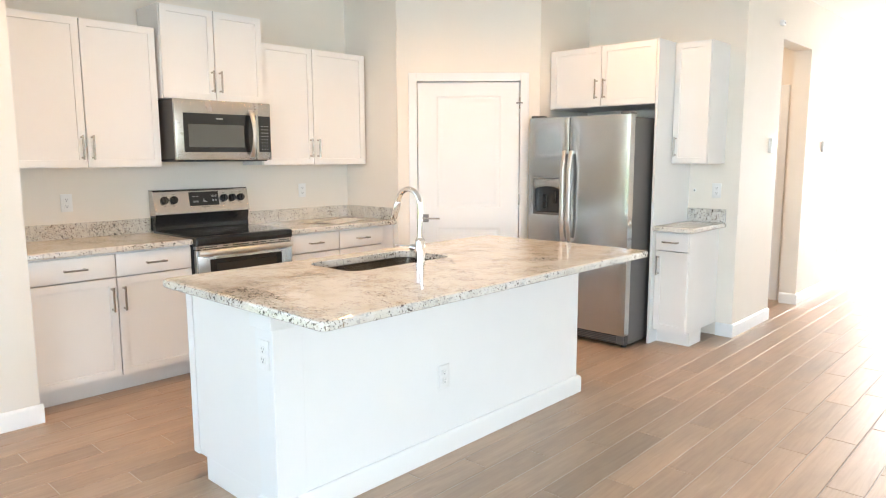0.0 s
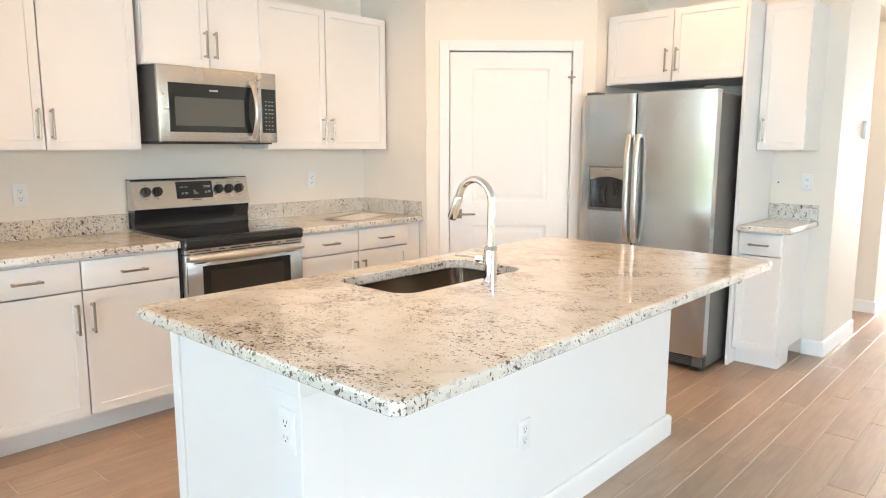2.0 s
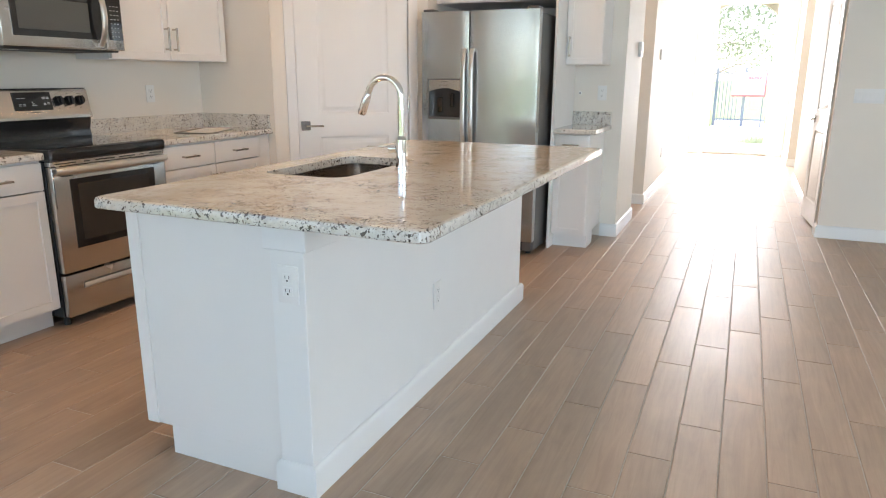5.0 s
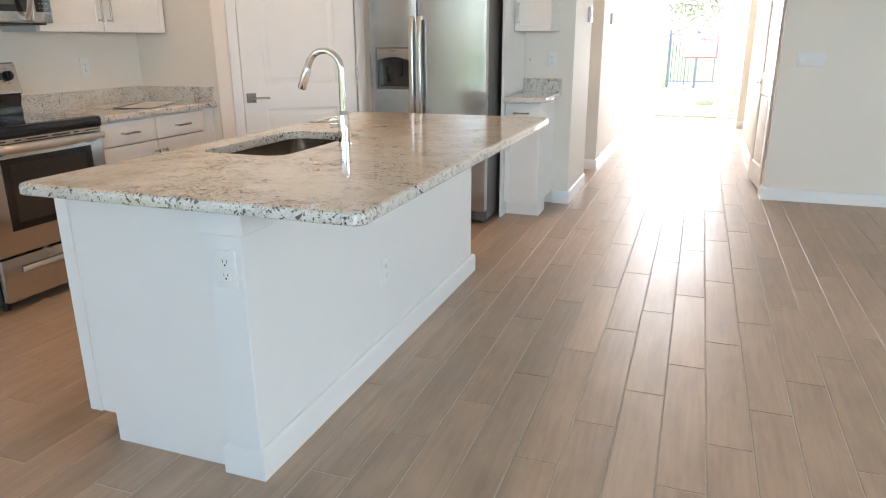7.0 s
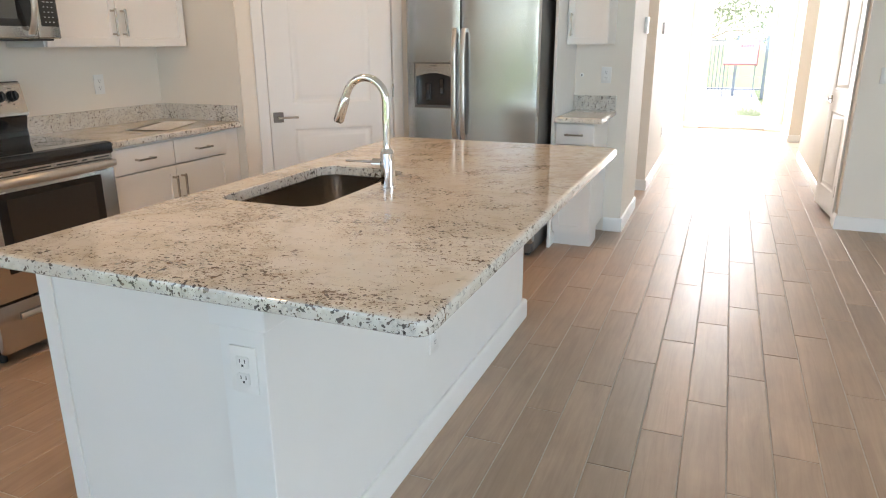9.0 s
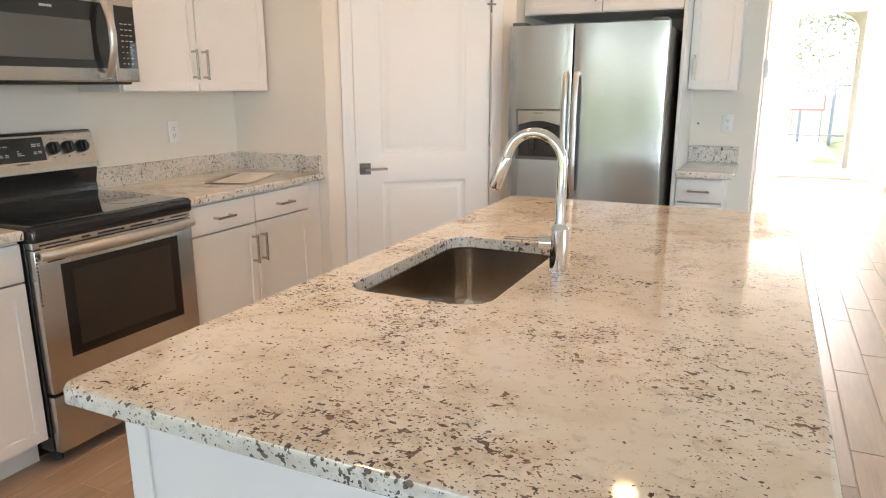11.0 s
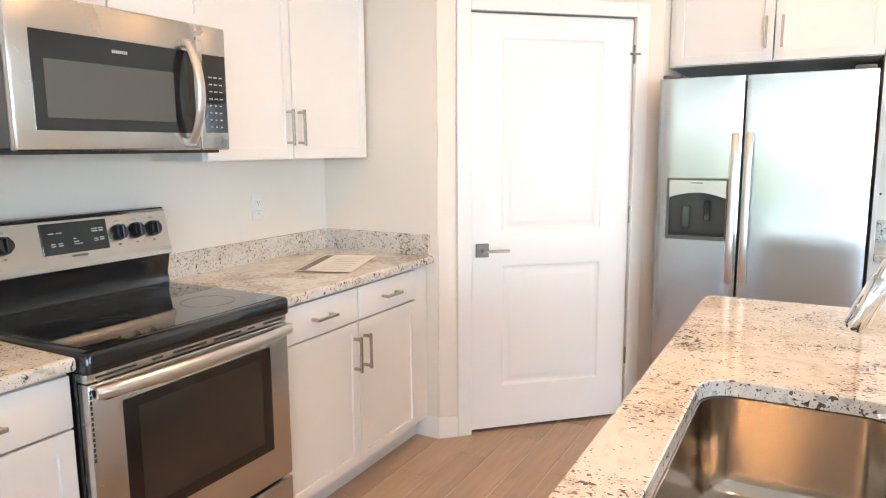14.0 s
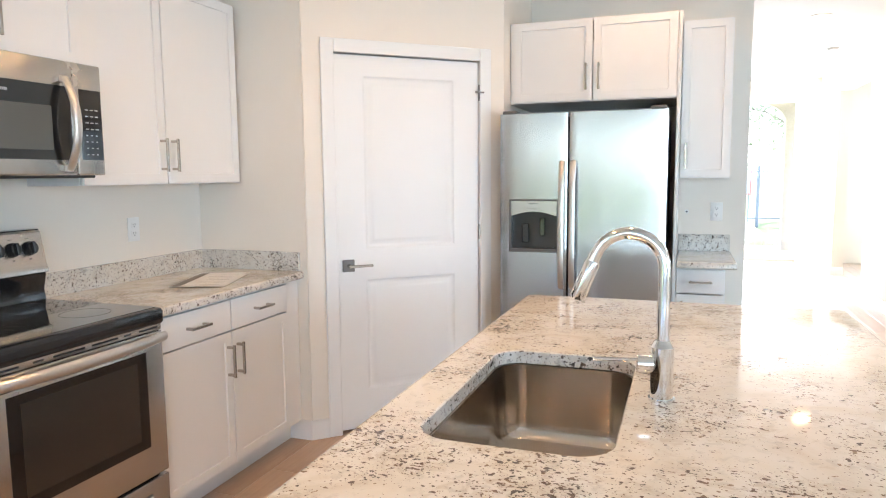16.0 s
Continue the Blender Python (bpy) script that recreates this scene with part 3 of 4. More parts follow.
def cabinet(name, m, w, d, z0, z1, fronts, label, group, toe=False, toe_x1=None):
    """fronts: (kind, x0, x1, z0, z1, pull x, pull z, pull length, upright). m puts the back lower corner on the wall."""
    root = thing(name, m, label, "cabinet", group)
    f, k = -(d - 0.0215), 0.018
    first, last = min(q[1] for q in fronts), max(q[2] for q in fronts)
    panels = [("side_panel", (0, k, f, -0.001, z0, z1)), ("side_panel", (w - k, w, f, -0.001, z0, z1)), ("bottom_panel", (k, w - k, f, -0.001, z0, z0 + k)),
              ("top_panel", (k, w - k, f, -0.001, z1 - k, z1)), ("back_panel", (k, w - k, -0.012, -0.001, z0 + k, z1 - k))]
    if first > k:
        panels.append(("filler", (k, first + 0.006, f, f + 0.02, z0 + k, z1 - k)))
    if w - last > k:
        panels.append(("filler", (last - 0.006, w - k, f, f + 0.02, z0 + k, z1 - k)))
    for panel_name, spec in panels:
        part(panel_name, boxes(spec), CAB, root)
    for kind, x0, x1, za, zb, px, pz, pl, up in fronts:
        if kind == "door":
            o = part("door", shaker(x0, x1, za, zb, -d), CAB, root)
        else:
            o = part("drawer_front", boxes((x0, x1, -d, -d + 0.02, za, zb), bevel=0.002, seg=2), CAB, root)
        if pl:
            part("handle", pull(px, pz, -d, pl, up), NICKEL, o, "satin nickel bar pull")
    if toe:
        part("toe_kick", boxes((0.0, w if toe_x1 is None else toe_x1, -(d - 0.085), -(d - 0.30), 0, z0 - 0.001)), CAB, root, "recessed toe board")
    return root


BASE_D, UP_D = 0.630, 0.302
GB, GU = "base cabinets along the range wall", "wall cabinets along the range wall"
cabinet("base_cabinet", ON_RANGE(1.832), 0.990, BASE_D, 0.105, 0.884, [
    ("drawer", 0.020, 0.502, 0.735, 0.872, 0.27, 0.803, 0.13, False), ("drawer", 0.508, 0.984, 0.735, 0.872, 0.745, 0.803, 0.13, False),
    ("door", 0.020, 0.502, 0.115, 0.728, 0.470, 0.60, 0.15, True), ("door", 0.508, 0.984, 0.115, 0.728, 0.540, 0.60, 0.15, True)],
    "white shaker base cabinet with two drawers beside the range", GB, toe=True)
cabinet("base_cabinet", ON_RANGE(3.576), 1.059, BASE_D, 0.105, 0.884, [
    ("drawer", 0.008, 0.465, 0.735, 0.872, 0.230, 0.803, 0.125, False), ("drawer", 0.471, 0.924, 0.735, 0.872, 0.694, 0.803, 0.125, False),
    ("door", 0.008, 0.465, 0.115, 0.728, 0.435, 0.60, 0.15, True), ("door", 0.471, 0.924, 0.115, 0.728, 0.503, 0.60, 0.15, True)],
    "white shaker base cabinet with two drawers beside the pantry", GB, toe=True)
UB, UT = 1.390, 2.302
cabinet("wall_cabinet", ON_RANGE(1.832), 0.978, UP_D, UB, UT, [
    ("door", 0.030, 0.503, UB + 0.003, UT - 0.003, 0.475, 1.515, 0.15, True), ("door", 0.509, 0.974, UB + 0.003, UT - 0.003, 0.537, 1.515, 0.15, True)],
    "white two-door shaker wall cabinet above the counter", GU)
cabinet("wall_cabinet", ON_RANGE(3.594), 1.030, UP_D, UB, UT, [
    ("door", 0.005, 0.468, UB + 0.003, UT - 0.003, 0.436, 1.522, 0.15, True), ("door", 0.474, 1.000, UB + 0.003, UT - 0.003, 0.506, 1.522, 0.15, True)],
    "white two-door shaker wall cabinet beside the pantry", GU)
cabinet("wall_cabinet", ON_RANGE(2.828), 0.762, 0.340, 1.846, 2.462, [
    ("door", 0.003, 0.378, 1.849, 2.458, 0.352, 1.975, 0.15, True), ("door", 0.384, 0.759, 1.849, 2.458, 0.412, 1.975, 0.15, True)],
    "taller white shaker wall cabinet above the microwave", GU)
# round the refrigerator
GF = "cabinets round the refrigerator"
cabinet("fridge_cabinet", ON_BACK(-4.236), 0.950, 0.62, 1.839, 2.308, [
    ("door", 0.024, 0.486, 1.843, 2.304, 0.453, 1.975, 0.15, True), ("door", 0.491, 0.947, 1.843, 2.304, 0.524, 1.975, 0.15, True)],
    "white two-door shaker cabinet over the refrigerator", GF)
single("end_panel", boxes((-3.2855, -3.2655, 5.58, BACK_Y - 0.001, 0, 2.308), bevel=0.0015), CAB, "tall white panel beside the refrigerator", "panel", GF)
cabinet("wall_cabinet", ON_BACK(-3.2645), 0.278, 0.358, 1.390, UT, [
    ("door", 0.003, 0.275, 1.393, UT - 0.003, 0.032, 1.52, 0.15, True)], "narrow white shaker wall cabinet over the short counter", GF)
narrow = cabinet("base_cabinet", ON_BACK(-3.2645), 0.264, 0.575, 0.105, 0.884, [
    ("drawer", 0.004, 0.260, 0.735, 0.872, 0.132, 0.803, 0.125, False), ("door", 0.004, 0.260, 0.115, 0.728, 0.034, 0.62, 0.15, True)],
    "narrow white shaker base cabinet with one drawer", GF, toe=True)

# ---------------------------------------------------------------- granite
CT = 0.922


def slab(x0, x1, y0, y1, z0, z1, r=0.006, ease=0.009):
    bm = bmesh.new()
    rings = []
    for inset, z in ((ease * 0.5, z0), (0, z0 + ease * 0.5), (0, z1 - ease), (ease * 0.3, z1 - ease * 0.3), (ease, z1), (ease + 0.004, z1)):
        rings.append(rounded(x0 + inset, x1 - inset, y0 + inset, y1 - inset, max(r - inset * 0.5, 0.002), z))
    loops(bm, rings)
    return bm


GC = "granite counters along the walls"
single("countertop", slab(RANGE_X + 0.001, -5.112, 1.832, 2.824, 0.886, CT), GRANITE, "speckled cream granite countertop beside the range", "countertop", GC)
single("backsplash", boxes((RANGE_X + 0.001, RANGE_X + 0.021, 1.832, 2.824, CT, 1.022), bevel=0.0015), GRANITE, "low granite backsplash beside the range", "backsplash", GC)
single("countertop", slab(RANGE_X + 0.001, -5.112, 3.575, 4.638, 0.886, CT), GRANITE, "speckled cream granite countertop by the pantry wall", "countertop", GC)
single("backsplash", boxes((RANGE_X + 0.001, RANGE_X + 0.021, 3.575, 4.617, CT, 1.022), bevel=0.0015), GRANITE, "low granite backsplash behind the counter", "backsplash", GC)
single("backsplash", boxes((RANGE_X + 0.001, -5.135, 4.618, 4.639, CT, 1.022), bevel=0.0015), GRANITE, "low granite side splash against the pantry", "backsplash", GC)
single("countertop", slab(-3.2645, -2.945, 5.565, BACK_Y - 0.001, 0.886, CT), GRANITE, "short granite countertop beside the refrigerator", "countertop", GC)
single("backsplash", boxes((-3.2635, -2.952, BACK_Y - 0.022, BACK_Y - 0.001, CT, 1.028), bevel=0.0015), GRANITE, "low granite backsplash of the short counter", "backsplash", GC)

# ---------------------------------------------------------------- island
IX0, IX1, IY0, IY1 = -3.838, -2.658, 2.030, 4.308
island = thing("kitchen_island", pose(0, 0, 0), "white kitchen island base with corner post and baseboard", "kitchen island")
part("end_panel", boxes((-3.776, -3.2095, 2.131, 2.15, 0.105, 0.884)), CAB, island)
part("end_panel", boxes((-3.776, -3.235, 4.243, 4.262, 0.105, 0.884)), CAB, island)
part("front_panel", boxes((-3.776, -3.757, 2.1505, 4.2425, 0.105, 0.884)), CAB, island)
part("inner_panel", boxes((-3.254, -3.2355, 2.1505, 4.2425, 0.105, 0.884)), CAB, island)
part("bottom_panel", boxes((-3.7565, -3.2545, 2.1505, 4.2425, 0.105, 0.124)), CAB, island)
part("plinth", boxes((-3.690, -3.2355, 2.131, 4.262, 0, 0.1045), (-3.2355, -3.2230, 2.131, 2.25, 0, 0.1045)), CAB, island)
part("side_stile", boxes((-3.796, -3.746, 2.124, 2.1305, 0.105, 0.884), (-3.796, -3.7765, 2.131, 4.262, 0.105, 0.884), bevel=0.001), CAB, island)
part("back_panel", boxes((-3.2345, -3.092, 2.2505, 4.2615, 0, 0.884)), TRIM, island, "painted back of the island")
part("post", boxes((-3.209, -3.088, 2.112, 2.250, 0, 0.884), bevel=0.002), TRIM, island, "white square corner post")
part("post_cap", boxes((-3.224, -3.072, 2.098, 2.264, 0.802, 0.8845), bevel=0.003), TRIM, island, "square cap moulding under the countertop")
bm = bmesh.new()
outline = [(-3.222, 2.098), (-3.071, 2.098), (-3.071, 4.288), (-3.222, 4.288)]
rings = []
for inset, z in ((0, 0), (0, 0.088), (0.004, 0.098), (0.012, 0.105)):
    rings.append([(x + (inset if x < -3.1 else -inset), y + (inset if y < 3 else -inset), z) for x, y in outline])
loops(bm, rings)
part("baseboard", bm, TRIM, island, "white baseboard round the island back")

SX0, SX1, SY0, SY1 = -3.712, -3.334, 2.712, 3.398
bm = bmesh.new()
z0, z1 = 0.8855, CT
outer = [(0.004, z0), (0, z0 + 0.004), (0, z1 - 0.012), (0.003, z1 - 0.004), (0.010, z1), (0.014, z1)]
rings = [rounded(SX0, SX1, SY0, SY1, 0.075, z0, 8)]
rings += [rounded(IX0 + i, IX1 - i, IY0 + i, IY1 - i, 0.032, z, 8) for i, z in outer]
rings += [rounded(SX0 - 0.007, SX1 + 0.007, SY0 - 0.007, SY1 + 0.007, 0.082, z1, 8), rounded(SX0 - 0.003, SX1 + 0.003, SY0 - 0.003, SY1 + 0.003, 0.078, z1, 8), rounded(SX0, SX1, SY0, SY1, 0.075, z1 - 0.003, 8)]
vs = loops(bm, rings, cap_start=False, cap_end=False)
n = len(vs[0])
for i in range(n):
    bm.faces.new((vs[-1][i], vs[-1][(i + 1) % n], vs[0][(i + 1) % n], vs[0][i]))
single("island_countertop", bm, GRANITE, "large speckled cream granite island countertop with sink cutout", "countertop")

sink = thing("kitchen_sink", pose((SX0 + SX1) / 2, (SY0 + SY1) / 2, 0.665), "single-bowl stainless undermount sink in the island", "sink")
hx, hy = (SX1 - SX0) / 2, (SY1 - SY0) / 2
bm = bmesh.new()
prof = [(0.030, 0.2185, 0.080), (-0.004, 0.2185, 0.075), (-0.004, 0.205, 0.075), (-0.010, 0.055, 0.070), (-0.015, 0.030, 0.066), (-0.025, 0.013, 0.058), (-0.040, 0.006, 0.046), (-0.055, 0.004, 0.034), (-0.12, -0.006, 0.012), (-0.165, -0.010, 0.008)]
rings = [rounded(-hx - o, hx + o, -hy - o, hy + o, r, z, 8) for o, z, r in prof]
under = [rounded(-hx - o - 0.004, hx + o + 0.004, -hy - o - 0.004, hy + o + 0.004, r, z - 0.004, 8) for o, z, r in prof[1:]]
loops(bm, under[::-1] + rings)
part("bowl", bm, SINKSTEEL, sink)

FX, FY = -3.262, 3.076
faucet = thing("faucet", pose(FX, FY, CT), "polished chrome gooseneck pull-down faucet on the island", "faucet")
bm = cyl(bmesh.new(), (0, 0, 0), (0, 0, 0.006), 0.029, seg=28)
cyl(bm, (0, 0, 0.006), (0, 0, 0.120), 0.0245, seg=28)
cyl(bm, (0, 0, 0.120), (0, 0, 0.135), 0.0245, 0.016, seg=28)
part("body", bm, CHROME, faucet)
pts = [(0, 0, 0.13), (0, 0, 0.2), (0, 0, 0.294)]
R = 0.076
for i in range(1, 17):
    a = radians(158 * i / 16)
    pts.append((-R + R * math.cos(a), 0, 0.294 + R * math.sin(a)))
end = Vector(pts[-1])
d = Vector((math.sin(radians(158)) * -1, 0, math.cos(radians(158))))
part("spout", tube(bmesh.new(), pts + [tuple(end + d * 0.02)], 0.0135, 18), CHROME, faucet)
bm = tube(bmesh.new(), [end + d * s for s in (0.018, 0.022, 0.06, 0.105, 0.112)], [0.0145, 0.0165, 0.0175, 0.0185, 0.015], 18)
part("spray_head", bm, CHROME, faucet)
bm = cyl(bmesh.new(), (-0.020, -0.004, 0.082), (-0.052, -0.010, 0.082), 0.0185, seg=20)
part("handle", bm, CHROME, faucet)
box_l = boxes((-0.150, -0.046, -0.007, 0.007, 0.083, 0.090), bevel=0.003)
box_l.transform(pose(0, 0, 0.002, 0, 0, 10))
part("lever", box_l, CHROME, faucet)

# ---------------------------------------------------------------- range
RW, RF = 0.744, -0.675
stove = thing("electric_range", ON_RANGE(2.828), "stainless freestanding electric range with black glass cooktop", "range")
part("body", boxes((0.002, RW - 0.002, RF + 0.045, -0.012, 0.05, 0.872), bevel=0.002), BLACK, stove, "black enamelled side panels")
bm = bmesh.new()
rings = [rounded(0 + i, RW - i, RF - 0.012 + i, -0.045 - i * 0.2, 0.014, z, 4) for i, z in ((0.004, 0.874), (0.0, 0.880), (0.0, 0.920), (0.004, 0.930), (0.012, 0.934))]
loops(bm, rings)
cook = part("cooktop", bm, BLACK, stove, "black cooktop frame")
part("glass", boxes((0.018, RW - 0.018, RF + 0.012, -0.09, 0.934, 0.9352)), GLASSBLACK, cook, "black ceramic glass")
for cx, cy, r in ((0.20, -0.50, 0.115), (0.555, -0.50, 0.085), (0.20, -0.215, 0.080), (0.555, -0.215, 0.10), (0.378, -0.16, 0.05)):
    for rr in (r, r * 0.62) if r > 0.1 else (r,):
        bm = bmesh.new()
        n = 48
        ring = lambda q, z: [(cx + q * math.cos(2 * math.pi * i / n), cy + q * math.sin(2 * math.pi * i / n), z) for i in range(n)]
        loops(bm, [ring(rr - 0.0012, 0.9353), ring(rr - 0.0012, 0.9356), ring(rr + 0.0012, 0.9356), ring(rr + 0.0012, 0.9353)], False, False)
        part("burner_ring", bm, RING, cook, "thin grey burner ring")
# backguard
prof = [(-0.012, 0.930), (-0.092, 0.930), (-0.084, 0.975), (-0.094, 1.010), (-0.100, 1.040), (-0.012, 1.040)]
bm = bmesh.new()
loops(bm, [[(x, y, z) for y, z in prof] for x in (0.004, RW - 0.004)])
part("riser", bm, BLACK, stove, "black curved riser behind the cooktop")
prof = [(-0.012, 1.0405), (-0.098, 1.0405), (-0.112, 1.047), (-0.112, 1.062), (-0.104, 1.080), (-0.080, 1.206), (-0.070, 1.214), (-0.012, 1.214)]
bm = bmesh.new()
loops(bm, [[(x, y, z) for y, z in prof] for x in (0.0, RW)])
guard = part("backguard", bm, STEEL, stove, "brushed stainless control panel")
part("end_cap", boxes((-0.0015, RW + 0.0015, -0.068, -0.0115, 1.2142, 1.219)), BLACK, stove, "black top edge of the backguard")
tilt = math.degrees(math.atan2(0.024, 0.126))
FACE = Matrix.Translation((0, -0.104, 1.080)) @ pose(0, 0, 0, -tilt, 0, 0)
on_face = lambda bm: (bm.transform(FACE), bm)[1]
disp = part("display", on_face(boxes((0.262, 0.494, -0.004, 0.002, 0.018, 0.120), bevel=0.0015)), GLASSBLACK, guard, "black touch display")
bm = bmesh.new()
for x, z, w in ((0.285, 0.085, 0.020), (0.312, 0.085, 0.020), (0.290, 0.050, 0.016), (0.314, 0.050, 0.016), (0.290, 0.043, 0.016), (0.314, 0.043, 0.016), (0.368, 0.062, 0.010), (0.368, 0.052, 0.018), (0.368, 0.044, 0.030),
                (0.436, 0.088, 0.022), (0.462, 0.088, 0.016), (0.436, 0.080, 0.022), (0.462, 0.080, 0.016), (0.440, 0.054, 0.016), (0.462, 0.056, 0.016), (0.440, 0.047, 0.016), (0.462, 0.049, 0.016)):
    box(bm, x, x + w, -0.0046, -0.0042, z, z + 0.004)
tagged(part("key_print", on_face(bm), PRINT, disp, "pale unreadable key legends"), kind="stuff")
part("readout", on_face(boxes((0.350, 0.405, -0.0046, -0.0042, 0.080, 0.100))), SMOKE, disp, "dark clock readout")
bm = bmesh.new()
for i in range(9):
    box(bm, 0.355 + i * 0.0065, 0.360 + i * 0.0065, -0.0006, 0.001, 0.004, 0.011)
tagged(part("maker_mark", on_face(bm), DARKGREY, guard, "small grey maker's mark"), kind="stuff")
for kx in (0.076, 0.145, 0.536, 0.607, 0.678):
    bm = cyl(bmesh.new(), (kx, 0.001, 0.067), (kx, -0.010, 0.067), 0.029, 0.028, seg=28)
    cyl(bm, (kx, -0.010, 0.067), (kx, -0.028, 0.067), 0.0245, 0.022, seg=28)
    box(bm, kx - 0.006, kx + 0.006, -0.040, -0.010, 0.043, 0.091, bevel=0.003)
    part("knob", on_face(bm), BLACK, guard, "black control knob")
    bm = bmesh.new()
    box(bm, kx - 0.005, kx + 0.005, -0.0006, 0.001, 0.022, 0.028)
    box(bm, kx - 0.010, kx + 0.010, -0.0006, 0.001, 0.106, 0.109)
    tagged(part("knob_print", on_face(bm), DARKGREY, guard), kind="stuff")
# oven door
odoor = part("oven_door", boxes((0.004, RW - 0.004, RF, RF + 0.044, 0.294, 0.846), bevel=0.006, seg=2), STEEL, stove, "brushed stainless oven door")
part("window", boxes((0.098, 0.652, RF - 0.0015, RF + 0.004, 0.415, 0.778), bevel=0.001), OVENGLASS, odoor, "dark oven window")
part("window_inner", boxes((0.142, 0.606, RF - 0.0022, RF - 0.0014, 0.452, 0.748)), OVENINNER, odoor, "paler see-through area of the window")
bm = boxes((0.004, RW - 0.004, RF + 0.004, RF + 0.044, 0.848, 0.8735), bevel=0.002)
strip = part("vent_strip", bm, STEEL, stove, "stainless strip with vent slots")
for a, c in ((0.03, 0.15), (0.20, 0.235), (0.27, 0.39), (0.42, 0.53), (0.56, 0.59), (0.63, 0.72)):
    part("vent_slot", boxes((a, c, RF + 0.0025, RF + 0.006, 0.857, 0.863)), SLOT, strip)
bm = bmesh.new()
rings = []
for i in range(19):
    u = i / 18
    x = 0.012 + u * (RW - 0.024)
    y = RF - 0.020 - 0.034 * math.sin(math.pi * u) ** 0.7
    z = 0.826
    hh, dd = 0.018 + 0.003 * math.sin(math.pi * u), 0.014
    rings.append([(x, y + dd * math.cos(a), z + hh * math.sin(a)) for a in (2 * math.pi * j / 12 for j in range(12))])
loops(bm, rings)
for x in (0.024, RW - 0.024):
    box(bm, x - 0.012, x + 0.012, RF - 0.024, RF, 0.813, 0.839, bevel=0.002)
part("handle", bm, STEELH, odoor, "bowed stainless oven handle")
for x0, x1 in ((0.05, 0.12), (RW - 0.12, RW - 0.05)):
    part("door_slot", boxes((x0, x1, RF - 0.0012, RF + 0.001, 0.794, 0.799)), SLOT, odoor)
bm = bmesh.new()
for i in range(14):
    box(bm, 0.008, 0.013, RF - 0.0008, RF + 0.001, 0.64 + i * 0.014, 0.649 + i * 0.014)
tagged(part("side_perforation", bm, SLOT, odoor), kind="stuff")
drawer = part("storage_drawer", boxes((0.004, RW - 0.004, RF + 0.002, RF + 0.040, 0.056, 0.282), bevel=0.005, seg=2), STEEL, stove, "brushed stainless storage drawer")
part("pull_recess", boxes((0.105, 0.650, RF + 0.0005, RF + 0.004, 0.196, 0.232), bevel=0.001), DARKGREY, drawer, "recess of the drawer pull")
bm = bmesh.new()
prof = [(RF - 0.010, 0.204), (RF - 0.006, 0.198), (RF + 0.003, 0.194), (RF + 0.003, 0.222), (RF - 0.002, 0.222), (RF - 0.008, 0.214)]
loops(bm, [[(x, y, z) for y, z in prof] for x in (0.110, 0.645)])
part("drawer_pull", bm, STEELH, drawer, "stainless lip pull")
for x, y in ((0.04, RF + 0.08), (RW - 0.04, RF + 0.08), (0.04, -0.08), (RW - 0.04, -0.08)):
    part("foot", cyl(bmesh.new(), (x, y, 0), (x, y, 0.052), 0.017), RUBBER, stove, "black levelling foot")

# ---------------------------------------------------------------- microwave
MW, MF, MZ0, MZ1 = 0.755, -0.430, 1.438, 1.853
micro = thing("microwave", ON_RANGE(2.831, -0.010), "stainless over-the-range microwave with black glass door and keypad", "microwave")
part("case", boxes((0.024, MW - 0.003, MF + 0.031, -0.001, MZ0 + 0.012, MZ1 - 0.001), bevel=0.002), DARKGREY, micro, "dark grey metal case")
part("underside", boxes((0.04, MW - 0.02, MF + 0.03, -0.02, MZ0 - 0.006, MZ0 + 0.0115), bevel=0.004), SLOT, micro, "black underside with vents")
mdoor = part("door", boxes((0.020, 0.628, MF, MF + 0.030, MZ0 + 0.004, MZ1 - 0.002), bevel=0.007, seg=3), STEEL, micro, "brushed stainless microwave door")
part("window", boxes((0.078, 0.612, MF - 0.0012, MF + 0.004, 1.497, 1.760), bevel=0.001), SMOKE, mdoor, "black glass window surround")
part("mesh_window", boxes((0.112, 0.530, MF - 0.0020, MF - 0.0013, 1.531, 1.686)), SCREEN, mdoor, "grey screened window")
bm = bmesh.new()
for i in range(8):
    box(bm, 0.317 + i * 0.0065, 0.322 + i * 0.0065, MF - 0.0019, MF - 0.0011, 1.722, 1.731)
tagged(part("maker_mark", bm, PRINT, mdoor, "small pale maker's mark"), kind="stuff")
bm = bmesh.new()
rings = []
for i in range(17):
    u = i / 16
    z = 1.462 + u * (1.790 - 1.462)
    y = MF - 0.010 - 0.052 * math.sin(math.pi * u) ** 0.8
    rings.append([(0.583 + 0.017 * math.cos(a), y + 0.010 * math.sin(a), z) for a in (2 * math.pi * j / 12 for j in range(12))])
loops(bm, rings)
box(bm, 0.569, 0.597, MF - 0.016, MF, 1.456, 1.478, bevel=0.002)
box(bm, 0.569, 0.597, MF - 0.016, MF, 1.774, 1.796, bevel=0.002)
part("handle", bm, STEELH, mdoor, "bowed stainless door handle")
ctrl = part("control_column", boxes((0.630, MW, MF, MF + 0.030, MZ0 + 0.004, MZ1 - 0.002), bevel=0.007, seg=3), STEEL, micro, "brushed stainless column")
pad = part("keypad", boxes((0.650, 0.748, MF - 0.0012, MF + 0.004, 1.499, 1.757), bevel=0.001), SMOKE, ctrl, "black glass keypad")
bm = bmesh.new()
